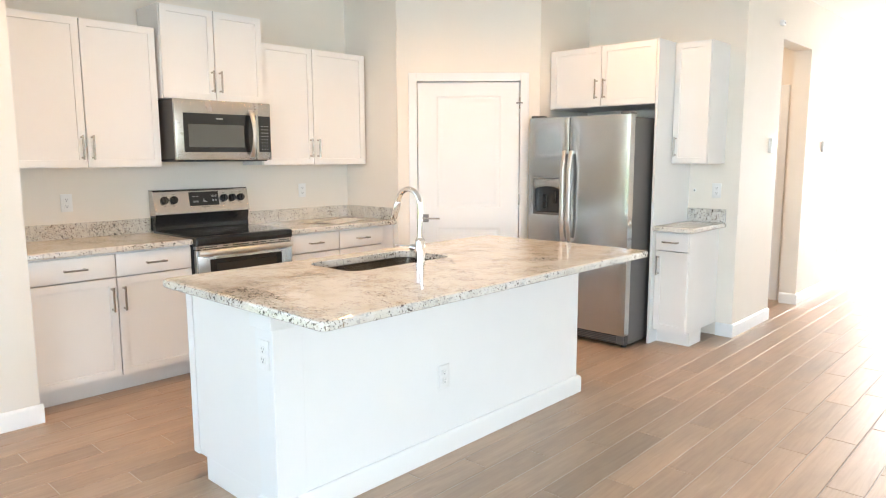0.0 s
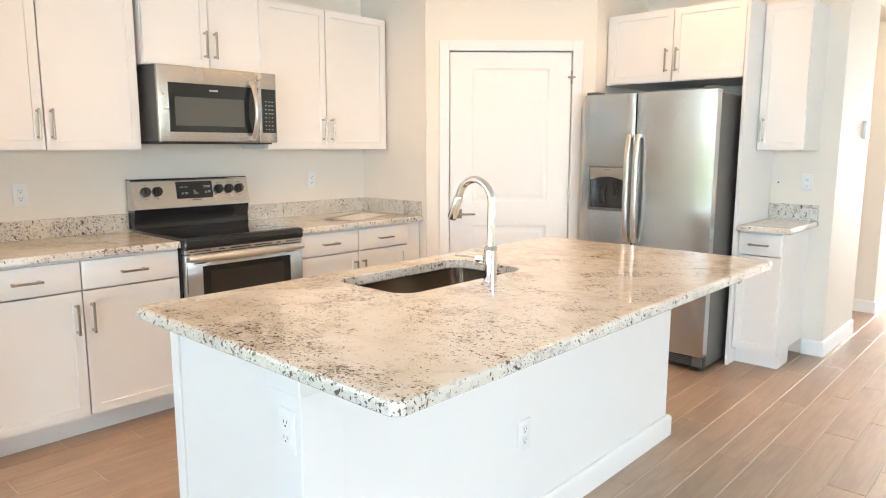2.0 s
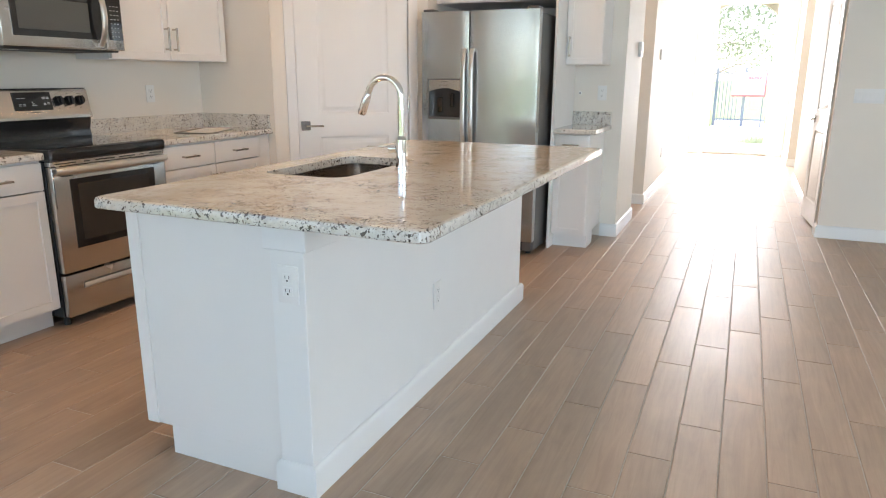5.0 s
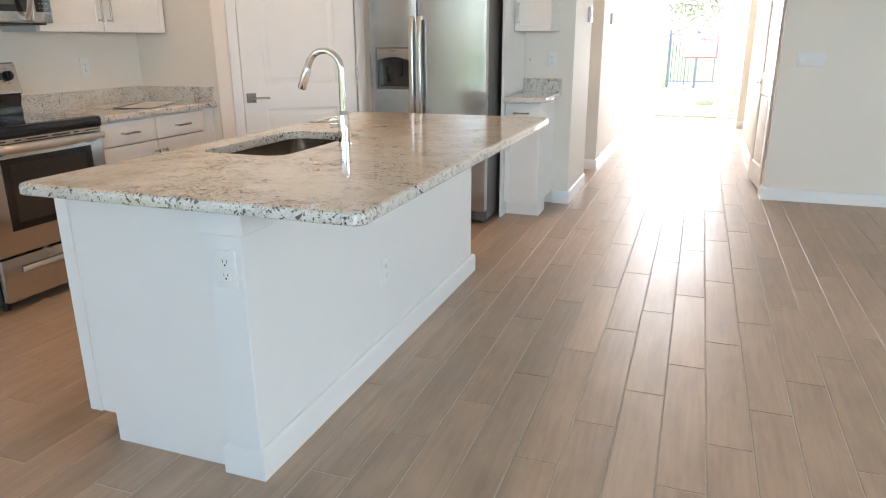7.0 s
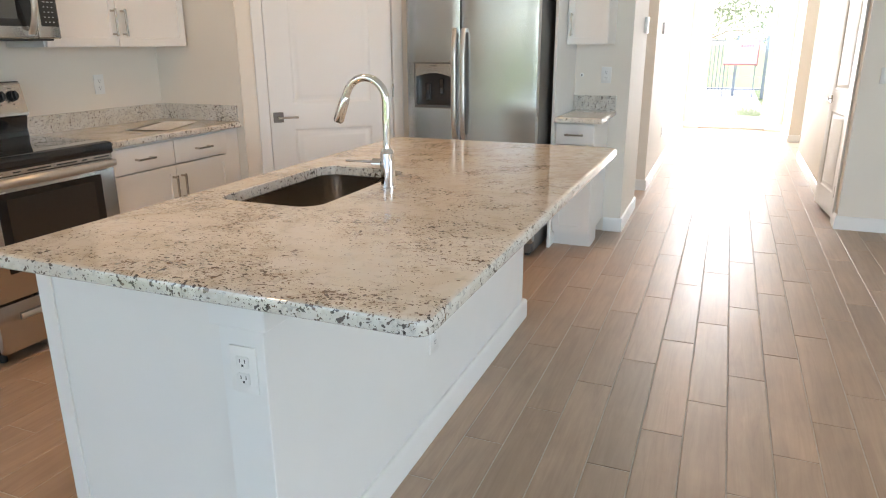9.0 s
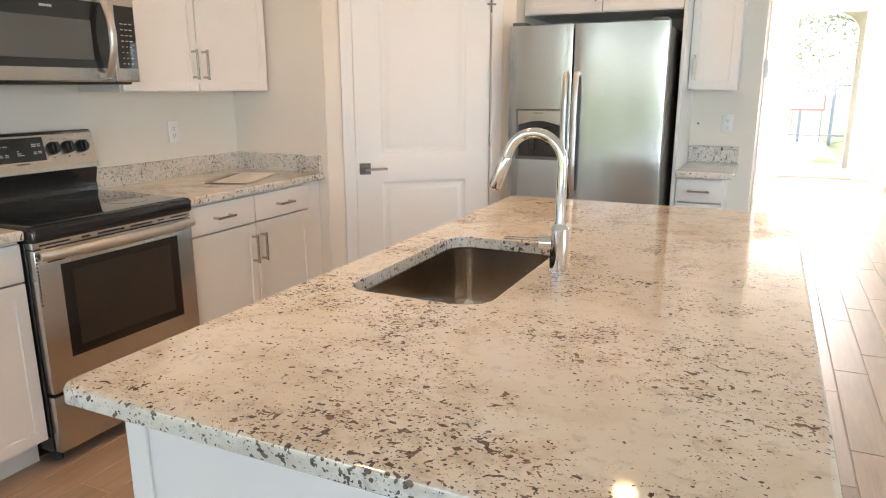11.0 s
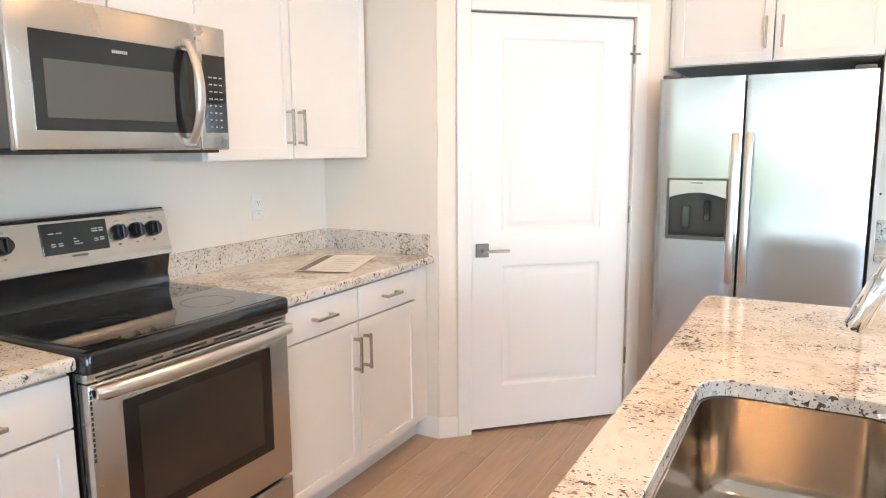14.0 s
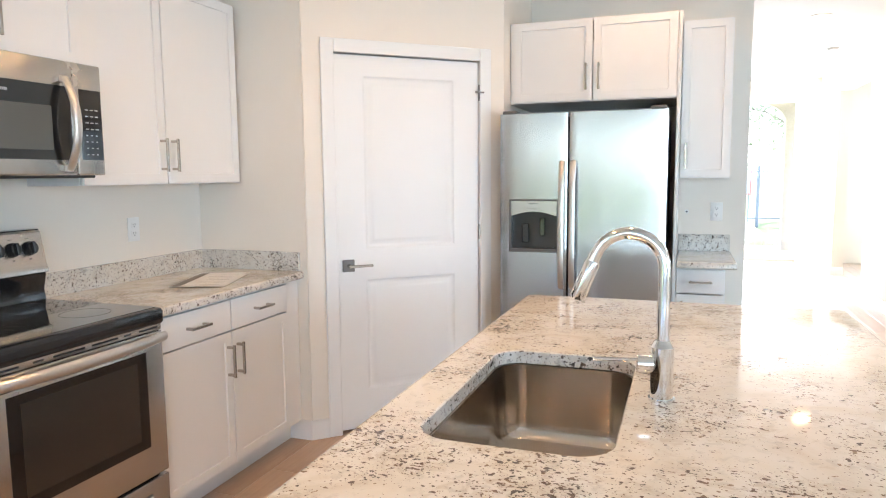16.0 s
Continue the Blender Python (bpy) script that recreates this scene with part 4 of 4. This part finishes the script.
for r in range(8):
    for c in range(3):
        z = 1.517 + r * 0.0235
        box(bm, 0.672 + c * 0.022, 0.680 + c * 0.022 + (0.006 if r > 3 else 0), MF - 0.0019, MF - 0.0013, z, z + 0.004)
tagged(part("key_print", bm, PRINT, pad, "pale unreadable key legends"), kind="stuff")
lens_ob = part("task_light", boxes((0.10, 0.17, MF + 0.10, MF + 0.14, MZ0 - 0.0075, MZ0 - 0.0062)), PLASTIC, micro, "small cooktop lamp lens")

# ---------------------------------------------------------------- refrigerator
FRX0, FRX1, FRY = -4.214, -3.318, 5.276
fridge = thing("refrigerator", pose(FRX0, FRY, 0), "stainless side-by-side refrigerator with ice and water dispenser", "refrigerator")
FW = FRX1 - FRX0
part("case", boxes((0.004, FW - 0.004, 0.078, 0.84, 0.025, 1.735), bevel=0.004), DARKGREY, fridge, "dark grey painted case")


def fridge_door(x0, x1, hole=None):
    """Gently bowed door skin, with a rectangular niche where hole = (x0, x1, z0, z1)."""
    bm = bmesh.new()
    z0, z1, t = 0.105, 1.752, 0.072
    bow = lambda x: -0.005 * (1 - (2 * (x - x0) / (x1 - x0) - 1) ** 8) + 0.005
    xs = sorted({x0 + (x1 - x0) * q for q in (0, 0.012, 0.03, 0.08, 0.2, 0.35, 0.5, 0.65, 0.8, 0.92, 0.97, 0.988, 1)} | ({hole[0], hole[1]} if hole else set()))
    zs = [z0, *([hole[2], hole[3]] if hole else []), z1]
    for xa, xb in zip(xs, xs[1:]):
        for za, zb in zip(zs, zs[1:]):
            if hole and hole[0] - 1e-6 < xa < hole[1] - 1e-6 and hole[2] - 1e-6 < za < hole[3] - 1e-6:
                continue
            bm.faces.new([bm.verts.new(p) for p in ((xa, bow(xa), za), (xb, bow(xb), za), (xb, bow(xb), zb), (xa, bow(xa), zb))])
        for z in (z0, z1):
            bm.faces.new([bm.verts.new(p) for p in ((xa, bow(xa), z), (xb, bow(xb), z), (xb, t, z), (xa, t, z))])
    for x in (x0, x1):
        for za, zb in zip(zs, zs[1:]):
            bm.faces.new([bm.verts.new(p) for p in ((x, bow(x), za), (x, t, za), (x, t, zb), (x, bow(x), zb))])
    bm.faces.new([bm.verts.new(p) for p in ((x0, t, z0), (x1, t, z0), (x1, t, z1), (x0, t, z1))])
    if hole:
        a, c, d, e = hole
        for q in (((a, d), (c, d)), ((c, d), (c, e)), ((c, e), (a, e)), ((a, e), (a, d))):
            (xa, za), (xb, zb) = q
            bm.faces.new([bm.verts.new(p) for p in ((xa, bow(xa), za), (xb, bow(xb), zb), (xb, 0.065, zb), (xa, 0.065, za))])
        bm.faces.new([bm.verts.new(p) for p in ((a, 0.065, d), (c, 0.065, d), (c, 0.065, e), (a, 0.065, e))])
    bmesh.ops.remove_doubles(bm, verts=bm.verts[:], dist=0.0002)
    return bm


HX0, HX1, HZ0, HZ1 = 0.052, 0.334, 0.985, 1.282
ld = part("freezer_door", fridge_door(0.0, 0.377, (HX0 + 0.012, HX1 - 0.012, HZ0 + 0.018, HZ1 - 0.066)), FRIDGESTEEL, fridge, "brushed stainless freezer door")
rd = part("refrigerator_door", fridge_door(0.388, FW), FRIDGESTEEL, fridge, "brushed stainless door")
niche = part("dispenser", boxes((HX0, HX0 + 0.012, -0.006, 0.012, HZ0, HZ1), (HX1 - 0.012, HX1, -0.006, 0.012, HZ0, HZ1), (HX0 + 0.012, HX1 - 0.012, -0.006, 0.012, HZ0, HZ0 + 0.018), (HX0 + 0.0125, HX1 - 0.0125, -0.006, 0.012, HZ1 - 0.010, HZ1), bevel=0.002), DARKGREY, ld, "dark grey dispenser frame")
bm = bmesh.new()
n = 14
lower = [(HX0 + 0.0122 + (HX1 - HX0 - 0.0244) * i / n, HZ1 - 0.094 + 0.026 * math.sin(math.pi * i / n)) for i in range(n + 1)]
ringp = lower + [(HX1 - 0.0122, HZ1 - 0.0105), (HX0 + 0.0122, HZ1 - 0.0105)]
loops(bm, [[(x, y, z) for x, z in ringp] for y in (0.010, -0.0045)])
facia = part("dispenser_fascia", bm, STEEL, niche, "arched stainless dispenser fascia")
bm = bmesh.new()
for i in range(7):
    box(bm, 0.165 + i * 0.0075, 0.171 + i * 0.0075, -0.0052, -0.0042, HZ1 - 0.026, HZ1 - 0.020)
for i in range(5):
    box(bm, 0.150 + i * 0.017, 0.161 + i * 0.017, -0.0052, -0.0042, HZ1 - 0.052, HZ1 - 0.0495)
tagged(part("dispenser_print", bm, DARKGREY, niche, "small grey legends"), kind="stuff")
part("niche_lining", boxes((HX0 + 0.0125, HX1 - 0.0125, 0.058, 0.0645, HZ0 + 0.0185, HZ1 - 0.0665), (HX0 + 0.0125, HX1 - 0.0125, 0.004, 0.058, HZ0 + 0.0185, HZ0 + 0.026)), NICHE, niche, "dark grey dispenser recess")
for x0, x1, za, zb in ((0.120, 0.158, 0.05, 0.16), (0.222, 0.250, 0.09, 0.19)):
    part("paddle", boxes((x0, x1, 0.030, 0.048, HZ0 + za, HZ0 + zb), bevel=0.004), SMOKE, niche, "dark dispenser paddle")
for hxc, d in ((0.352, ld), (0.412, rd)):
    bm = bmesh.new()
    rings = []
    for i in range(21):
        u = i / 20
        z = 0.79 + u * (1.490 - 0.79)
        y = -0.020 - 0.030 * min(1, math.sin(math.pi * u) * 1.6) ** 0.8
        rings.append([(hxc + 0.0165 * math.copysign(abs(math.cos(a)) ** 0.6, math.cos(a)), y + 0.008 * math.copysign(abs(math.sin(a)) ** 0.6, math.sin(a)), z) for a in (2 * math.pi * j / 12 for j in range(12))])
    loops(bm, rings)
    for z in (0.80, 1.48):
        box(bm, hxc - 0.012, hxc + 0.012, -0.020, 0.004, z - 0.014, z + 0.014, bevel=0.003)
    part("handle", bm, STEELH, d, "tall bowed stainless handle")
grille = part("base_grille", boxes((0.006, FW - 0.006, 0.030, 0.077, 0.030, 0.100), bevel=0.003), SLOT, fridge, "black base grille")
for i in range(4):
    part("louvre", boxes((0.05, FW - 0.08, 0.026, 0.031, 0.042 + i * 0.013, 0.048 + i * 0.013)), DARKGREY, grille)
part("grille_end", boxes((FW - 0.075, FW - 0.008, 0.020, 0.0295, 0.032, 0.098), bevel=0.006), DARKGREY, fridge, "rounded grille corner")
for x in (0.05, FW - 0.05):
    part("hinge_cover", boxes((x - 0.04, x + 0.04, 0.012, 0.12, 1.7525, 1.772), bevel=0.006, seg=2), DARKGREY, fridge, "dark grey hinge cover")
    part("foot", cyl(bmesh.new(), (x, 0.10, 0), (x, 0.10, 0.026), 0.02), RUBBER, fridge)
    part("foot", cyl(bmesh.new(), (x, 0.78, 0), (x, 0.78, 0.026), 0.02), RUBBER, fridge)

# ---------------------------------------------------------------- outlets, switches, small fixtures


def outlet(m, group, blank=False):
    root = thing("cable_port" if blank else "power_outlet", m, "small white cable bushing with one round dark port" if blank else "white duplex power outlet on the wall", "outlet", group)
    if blank:
        part("bushing", cyl(bmesh.new(), (0, 0, 0), (0, -0.004, 0), 0.013, 0.011, seg=16), PLASTIC, root)
        part("port", cyl(bmesh.new(), (0, -0.0038, 0), (0, -0.008, 0), 0.006, seg=12), SLOT, root, "dark cable port")
        return root
    part("plate", boxes((-0.036, 0.036, -0.006, 0, -0.058, 0.058), bevel=0.002, seg=2), PLASTIC, root)
    for s in (-1, 1):
        z = 0.0205 * s
        face = part("receptacle", boxes((-0.017, 0.017, -0.0085, -0.006, z - 0.014, z + 0.014), bevel=0.002), PLASTIC, root)
        part("slots", boxes((-0.008, -0.0058, -0.0089, -0.0084, z - 0.001, z + 0.008), (0.0058, 0.008, -0.0089, -0.0084, z - 0.001, z + 0.008), (-0.0028, 0.0028, -0.0089, -0.0084, z - 0.010, z - 0.0048)), SLOT, face)
    return root


GO = "wall plates"
outlet(ON_RANGE(2.290, 1.157), GO)
outlet(ON_RANGE(4.145, 1.170), GO)
outlet(ON_BACK(-3.037, 1.174), GO)
outlet(ON_BACK(-3.216, 1.172), GO, True)
outlet(pose(-3.145, 2.112, 0.698), GO)
outlet(pose(-3.092, 3.062, 0.392, 0, 0, 90), GO)
outlet(pose(HALL_L, 9.307, 0.405, 0, 0, 90), GO)

sw4 = thing("light_switch", pose(-1.081, 6.90, 1.164), "white four-gang rocker switch plate on the wall", "light switch")
part("plate", boxes((-0.104, 0.104, -0.006, 0, -0.056, 0.056), bevel=0.002, seg=2), PLASTIC, sw4)
for i in range(4):
    x = -0.069 + 0.046 * i
    part("rocker", boxes((x - 0.0165, x + 0.0165, -0.009, -0.006, -0.033, 0.033), bevel=0.0015), PLASTIC, sw4)
panel = thing("alarm_keypad", pose(HALL_L, 6.87, 1.533, 0, 0, 90), "white plastic alarm keypad on the hall wall corner", "alarm keypad")
part("case", boxes((-0.055, 0.055, -0.026, 0, -0.062, 0.062), bevel=0.006, seg=3), PLASTIC, panel)
part("screen", boxes((-0.035, 0.035, -0.027, -0.0255, -0.02, 0.04)), PRINT, panel, "pale grey screen")
thermo = thing("thermostat", pose(HALL_L, 8.43, 1.537, 0, 0, 90), "small white thermostat on the hall wall", "thermostat")
part("case", boxes((-0.04, 0.04, -0.024, 0, -0.055, 0.055), bevel=0.005, seg=2), PLASTIC, thermo)
part("screen", boxes((-0.022, 0.022, -0.025, -0.0235, 0.0, 0.035)), PRINT, thermo, "pale grey screen")
sensor = thing("motion_sensor", pose(HALL_L, 6.94, 2.545, 0, 0, 90), "small white alarm sensor high on the wall", "sensor")
part("case", boxes((-0.03, 0.03, -0.035, 0, -0.02, 0.02), bevel=0.008, seg=2), PLASTIC, sensor)
part("lens_face", boxes((-0.02, 0.02, -0.0365, -0.0345, -0.012, 0.006), bevel=0.001), PRINT, sensor)


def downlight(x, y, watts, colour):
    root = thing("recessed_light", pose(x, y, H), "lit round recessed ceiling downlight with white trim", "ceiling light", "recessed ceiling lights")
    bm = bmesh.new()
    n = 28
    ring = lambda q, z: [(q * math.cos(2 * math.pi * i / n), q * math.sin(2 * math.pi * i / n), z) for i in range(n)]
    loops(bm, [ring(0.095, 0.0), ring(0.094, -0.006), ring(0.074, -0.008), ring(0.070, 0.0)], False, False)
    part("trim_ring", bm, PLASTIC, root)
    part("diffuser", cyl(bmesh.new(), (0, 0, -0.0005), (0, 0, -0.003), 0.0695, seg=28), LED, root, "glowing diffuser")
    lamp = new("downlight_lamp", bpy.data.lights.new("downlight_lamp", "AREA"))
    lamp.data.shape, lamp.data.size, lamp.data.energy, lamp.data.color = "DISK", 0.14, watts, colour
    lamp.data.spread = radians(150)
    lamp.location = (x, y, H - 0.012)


for x, y in ((-4.25, 2.35), (-4.25, 4.0)):
    downlight(x, y, AISLE_W, WARM)
# unseen vestibule downlight, added to brighten the view through the hall opening
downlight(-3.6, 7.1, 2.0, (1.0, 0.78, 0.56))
for x, y in ((-3.36, 5.13), (-3.36, 3.55)):
    downlight(x, y, ISLAND_W, WARM)
downlight(-2.09, 8.80, HALL_W, WARM)
downlight(-2.12, 11.15, HALL_W, WARM)
vent = thing("smoke_detector", pose(-1.66, 10.70, H), "white round smoke detector on the hall ceiling", "smoke detector")
bm = cyl(bmesh.new(), (0, 0, 0), (0, 0, -0.018), 0.065, seg=28)
cyl(bm, (0, 0, -0.018), (0, 0, -0.036), 0.058, 0.046, seg=28)
part("case", bm, PLASTIC, vent)
part("vent_band", cyl(bmesh.new(), (0, 0, -0.0175), (0, 0, -0.021), 0.0605, seg=28), DARKGREY, vent, "dark vent slits")
task = new("cooktop_lamp", bpy.data.lights.new("cooktop_lamp", "AREA"))
task.data.shape, task.data.size, task.data.size_y, task.data.energy, task.data.color = "RECTANGLE", 0.07, 0.04, 0.24, (0.72, 0.88, 1.0)
task.matrix_world = ON_RANGE(2.831) @ pose(0.135, MF + 0.12, MZ0 - 0.010)

# paper left on the counter
sheet = thing("paper_sheet", pose(-5.385, 4.235, CT + 0.001, 0, 0, 110.5), "printed white paper leaflet lying on the counter", "paper")
bm = bmesh.new()
nx, ny = 8, 6
low, top = [], []
for i in range(nx + 1):
    for j in range(ny + 1):
        x, y = -0.22 + 0.44 * i / nx, -0.125 + 0.25 * j / ny
        z = 0.004 * (i / nx - 0.45) ** 2 + 0.0012 * (1 + math.sin(3 * j / ny))
        low.append(bm.verts.new((x, y, z)))
        top.append(bm.verts.new((x, y, z + 0.0012)))
for i in range(nx):
    for j in range(ny):
        k = i * (ny + 1) + j
        for row in (low, top):
            bm.faces.new((row[k], row[k + ny + 1], row[k + ny + 2], row[k + 1]))
part("page", bm, PAPER, sheet)
part("picture_band", boxes((-0.205, 0.205, 0.078, 0.118, 0.0044, 0.0050)), INK, sheet, "grey printed picture band")
bm = bmesh.new()
for i in range(7):
    box(bm, -0.17 + i * 0.05, -0.166 + i * 0.05, -0.09, 0.02 + 0.01 * ((i * 7) % 3), 0.0044, 0.0048)
tagged(part("text_lines", bm, PRINT, sheet, "faint unreadable text lines"), kind="stuff")

# ---------------------------------------------------------------- outside
bm = bmesh.new()
bmesh.ops.create_grid(bm, x_segments=8, y_segments=8, size=400, matrix=Matrix.Translation((0, 0, -0.16)))
structure("ground", bm, LAWN, "green mown lawn round the house", "ground")
structure("porch", boxes((-4.0, 0.4, END_Y + 0.201, 16.2, -0.155, -0.03), (-2.9, -1.4, 16.2, 27.0, -0.155, -0.10)), CONCRETE, "pale concrete porch slab and walk", "porch")
structure("patio", boxes((-5.2, 3.0, -7.6, SOUTH_Y - 0.151, -0.155, -0.03)), CONCRETE, "pale concrete patio slab", "patio")
bm = bmesh.new()
arch = [(-2.78, -0.03), (-2.78, 2.30)] + [(-2.17 - 0.61 * math.cos(math.pi * i / 16), 2.30 + 0.40 * math.sin(math.pi * i / 16)) for i in range(1, 16)] + [(-1.56, 2.30), (-1.56, -0.03)]
outer = [(-4.0, -0.03), (-4.0, 2.30)] + [(-4.0 + 4.4 * i / 16, 2.9) for i in range(1, 16)] + [(0.4, 2.30), (0.4, -0.03)]
for y in (15.3, 15.5):
    row_a = [bm.verts.new((x, y, z)) for x, z in arch]
    row_b = [bm.verts.new((x, y, z)) for x, z in outer]
    for i in range(len(arch) - 1):
        bm.faces.new((row_a[i], row_a[i + 1], row_b[i + 1], row_b[i]))
    if y == 15.3:
        first_a = row_a
for i in range(len(arch) - 1):
    bm.faces.new((first_a[i], first_a[i + 1], row_a[i + 1], row_a[i]))
structure("porch_arch", bm, STUCCO, "beige stucco porch wall with a round arch", "wall")
# unseen roof, added so the sun does not fall through the front door
structure("porch_shade_roof", boxes((-4.1, 0.5, END_Y + 0.201, 15.6, 2.97, 3.1)), STUCCO, "flat porch roof out of view, added to block the sun", "roof")

fence = thing("metal_fence", pose(-2.9, 23.0, -0.16), "dark metal picket fence at the front yard, coloured paler for glare", "fence")
for z in (0.25, 1.60):
    part("rail", boxes((0, 2.4, -0.02, 0.02, z - 0.02, z + 0.02)), FENCE, fence)
for i in range(4):
    part("post", boxes((0.02 + i * 0.78, 0.10 + i * 0.78, -0.04, 0.04, 0, 1.75)), FENCE, fence)
for i in range(6):
    part("picket", boxes((0.14 + i * 0.1, 0.16 + i * 0.1, -0.01, 0.01, 0.15, 1.60)), FENCE, fence)
sign = thing("yard_sign", pose(-1.95, 22.6, -0.16), "white yard sign with a red border and red lettering", "sign")
part("board", boxes((-0.45, 0.45, -0.02, 0.02, 0.95, 1.62), bevel=0.004), PAPER, sign)
part("border", boxes((-0.46, 0.46, -0.026, -0.0205, 0.93, 0.98), (0.42, 0.46, -0.026, -0.0205, 0.985, 1.63)), SIGNRED, sign, "red border")
part("lettering", boxes(*[(-0.02 + i * 0.07, 0.03 + i * 0.07, -0.026, -0.0205, 1.42, 1.50) for i in range(5)]), SIGNRED, sign, "red bars of unreadable lettering")
for x in (-0.4, 0.4):
    part("post", boxes((x - 0.015, x + 0.015, 0.021, 0.06, 0, 1.5)), FENCE, sign)


def tree(x, y, h, spread, seed, leaves, label):
    rng = random.Random(seed)
    root = thing("tree", pose(x, y, -0.17), label, "tree", "yard trees")
    bm = tube(bmesh.new(), [(0, 0, 0), (0.04, 0.02, h * 0.25), (-0.03, 0.05, h * 0.55), (0.05, 0, h * 0.85)], [0.024 * h, 0.019 * h, 0.013 * h, 0.02], 10)
    tips = []
    for i in range(9):
        a, z = rng.uniform(0, 6.28), h * rng.uniform(0.32, 0.8)
        r = spread * rng.uniform(0.5, 0.9)
        tip = (r * math.cos(a), r * math.sin(a), z + h * rng.uniform(0.08, 0.25))
        tube(bm, [(0, 0, z), (tip[0] * 0.5, tip[1] * 0.5, z + 0.12 * h), tip], [0.007 * h, 0.005 * h, 0.008], 6)
        tips.append(tip)
    part("trunk", bm, BARK, root)
    tips.append((0, 0, h * 0.9))
    verts, faces = [], []
    for i in range(leaves):
        c = Vector(tips[rng.randrange(len(tips))])
        p = c + Vector((rng.gauss(0, spread * 0.26), rng.gauss(0, spread * 0.26), rng.gauss(0, h * 0.075)))
        u = Vector((rng.gauss(0, 1), rng.gauss(0, 1), rng.gauss(0, 1))).normalized()
        v = u.orthogonal().normalized()
        s = rng.uniform(0.05, 0.11)
        k = len(verts)
        verts += [p - u * s, p + v * s * 0.45, p + u * s, p - v * s * 0.45]
        faces.append((k, k + 1, k + 2, k + 3))
    me = bpy.data.meshes.new("crown")
    me.from_pydata([tuple(q) for q in verts], [], faces)
    me.materials.append(LEAF)
    crown = new("crown", me)
    crown.parent = root
    tagged(crown, "many small green leaves", kind="stuff")


tree(-4.6, 25.0, 6.0, 3.4, 3, 5500, "leafy green yard tree beyond the fence")
tree(0.4, 26.5, 6.4, 3.4, 5, 5500, "leafy green yard tree beyond the fence")
tree(-3.5, 28.0, 4.2, 2.6, 7, 2600, "small airy green yard tree beyond the fence")
tree(1.7, 29.5, 4.6, 2.6, 8, 2600, "small airy green yard tree beyond the fence")
for i in range(9):
    tree(-13.0 + 2.6 * i, -22.0 - 1.5 * (i % 3), 1.5 + 0.2 * (i % 3), 1.4, 11 + i, 4000, "low leafy green bush-like tree behind the yard")
for i in range(6):
    tree(-24.0 - 1.5 * (i % 2), -14.0 + 3.2 * i, 1.6 + 0.2 * (i % 3), 1.4, 31 + i, 3500, "low leafy green bush-like tree behind the yard")
shrub = thing("shrub", pose(-1.75, 16.9, -0.16), "low yellow-green shrub beside the front walk", "shrub")
rng = random.Random(4)
bm = bmesh.new()
for i in range(500):
    a, r = rng.uniform(0, 6.28), 0.35 * rng.random() ** 0.5
    q = Vector((r * math.cos(a), r * math.sin(a), 0.16))
    tip = q + Vector((rng.gauss(0, 0.12), rng.gauss(0, 0.12), rng.uniform(0.0, 0.16)))
    s = Vector((math.sin(a), -math.cos(a), 0)) * 0.008
    bm.faces.new([bm.verts.new(p) for p in (Vector((q.x, q.y, 0.0)) - s, Vector((q.x, q.y, 0.0)) + s, tip)])
part("blades", bm, LEAF, shrub)

# ---------------------------------------------------------------- floor planks, laid in thirds
PW, PL, GAPW = 0.1510, 0.8765, 0.0045


def plank_mesh(w, l):
    bm = bmesh.new()
    e = 0.0016
    loops(bm, [[(x, y, z) for x, y in ((i, i), (w - i, i), (w - i, l - i), (i, l - i))] for i, z in ((0, -0.0025), (0, -0.0012), (e, 0.0))], cap_start=False)
    return bm


def solid_floor(x0, x1, y0, y1):
    """Whether any walked or seen floor lies under this piece."""
    return not (x1 < LEFT_X - 0.1 and y1 < 1.7) and not (x0 > 1.3 and y0 > 7.1) and not (x1 < -4.4 and y0 > 6.3)


PLANK = mesh_of("plank", plank_mesh(PW - GAPW, PL - GAPW), TILE)
rest = bmesh.new()
count = 0
for k in range(-25, 36):
    x = -2.2185 + k * PW
    first = 3.668 + PL / 3 * (k % 3) - 10 * PL
    for j in range(23):
        y = first + j * PL
        if x < -5.9 or x + PW > 3.1 or y + PL < SOUTH_Y or y > END_Y or not solid_floor(x, x + PW, y, y + PL):
            continue
        y0, y1 = max(y, SOUTH_Y), min(y + PL - GAPW, END_Y)
        whole = y1 - y0 > PL - GAPW - 0.001
        near = whole and ((-3.1 < x < -0.7 and 1.0 < y < 9.3) or (-5.3 < x < -3.7 and 0.6 < y < 4.3))
        if near and count < 300:
            ob = new("plank", PLANK)
            ob.location = (x, y, 0)
            ob.parent = floor
            count += 1
        elif y1 - y0 > 0.02:
            piece = plank_mesh(PW - GAPW, y1 - y0)
            piece.transform(Matrix.Translation((x, y0, 0)))
            me = bpy.data.meshes.new("piece")
            piece.to_mesh(me)
            piece.free()
            rest.from_mesh(me)
            bpy.data.meshes.remove(me)
part("planks", rest, TILE, floor)
tagged(bpy.data.objects["planks"], kind="stuff")
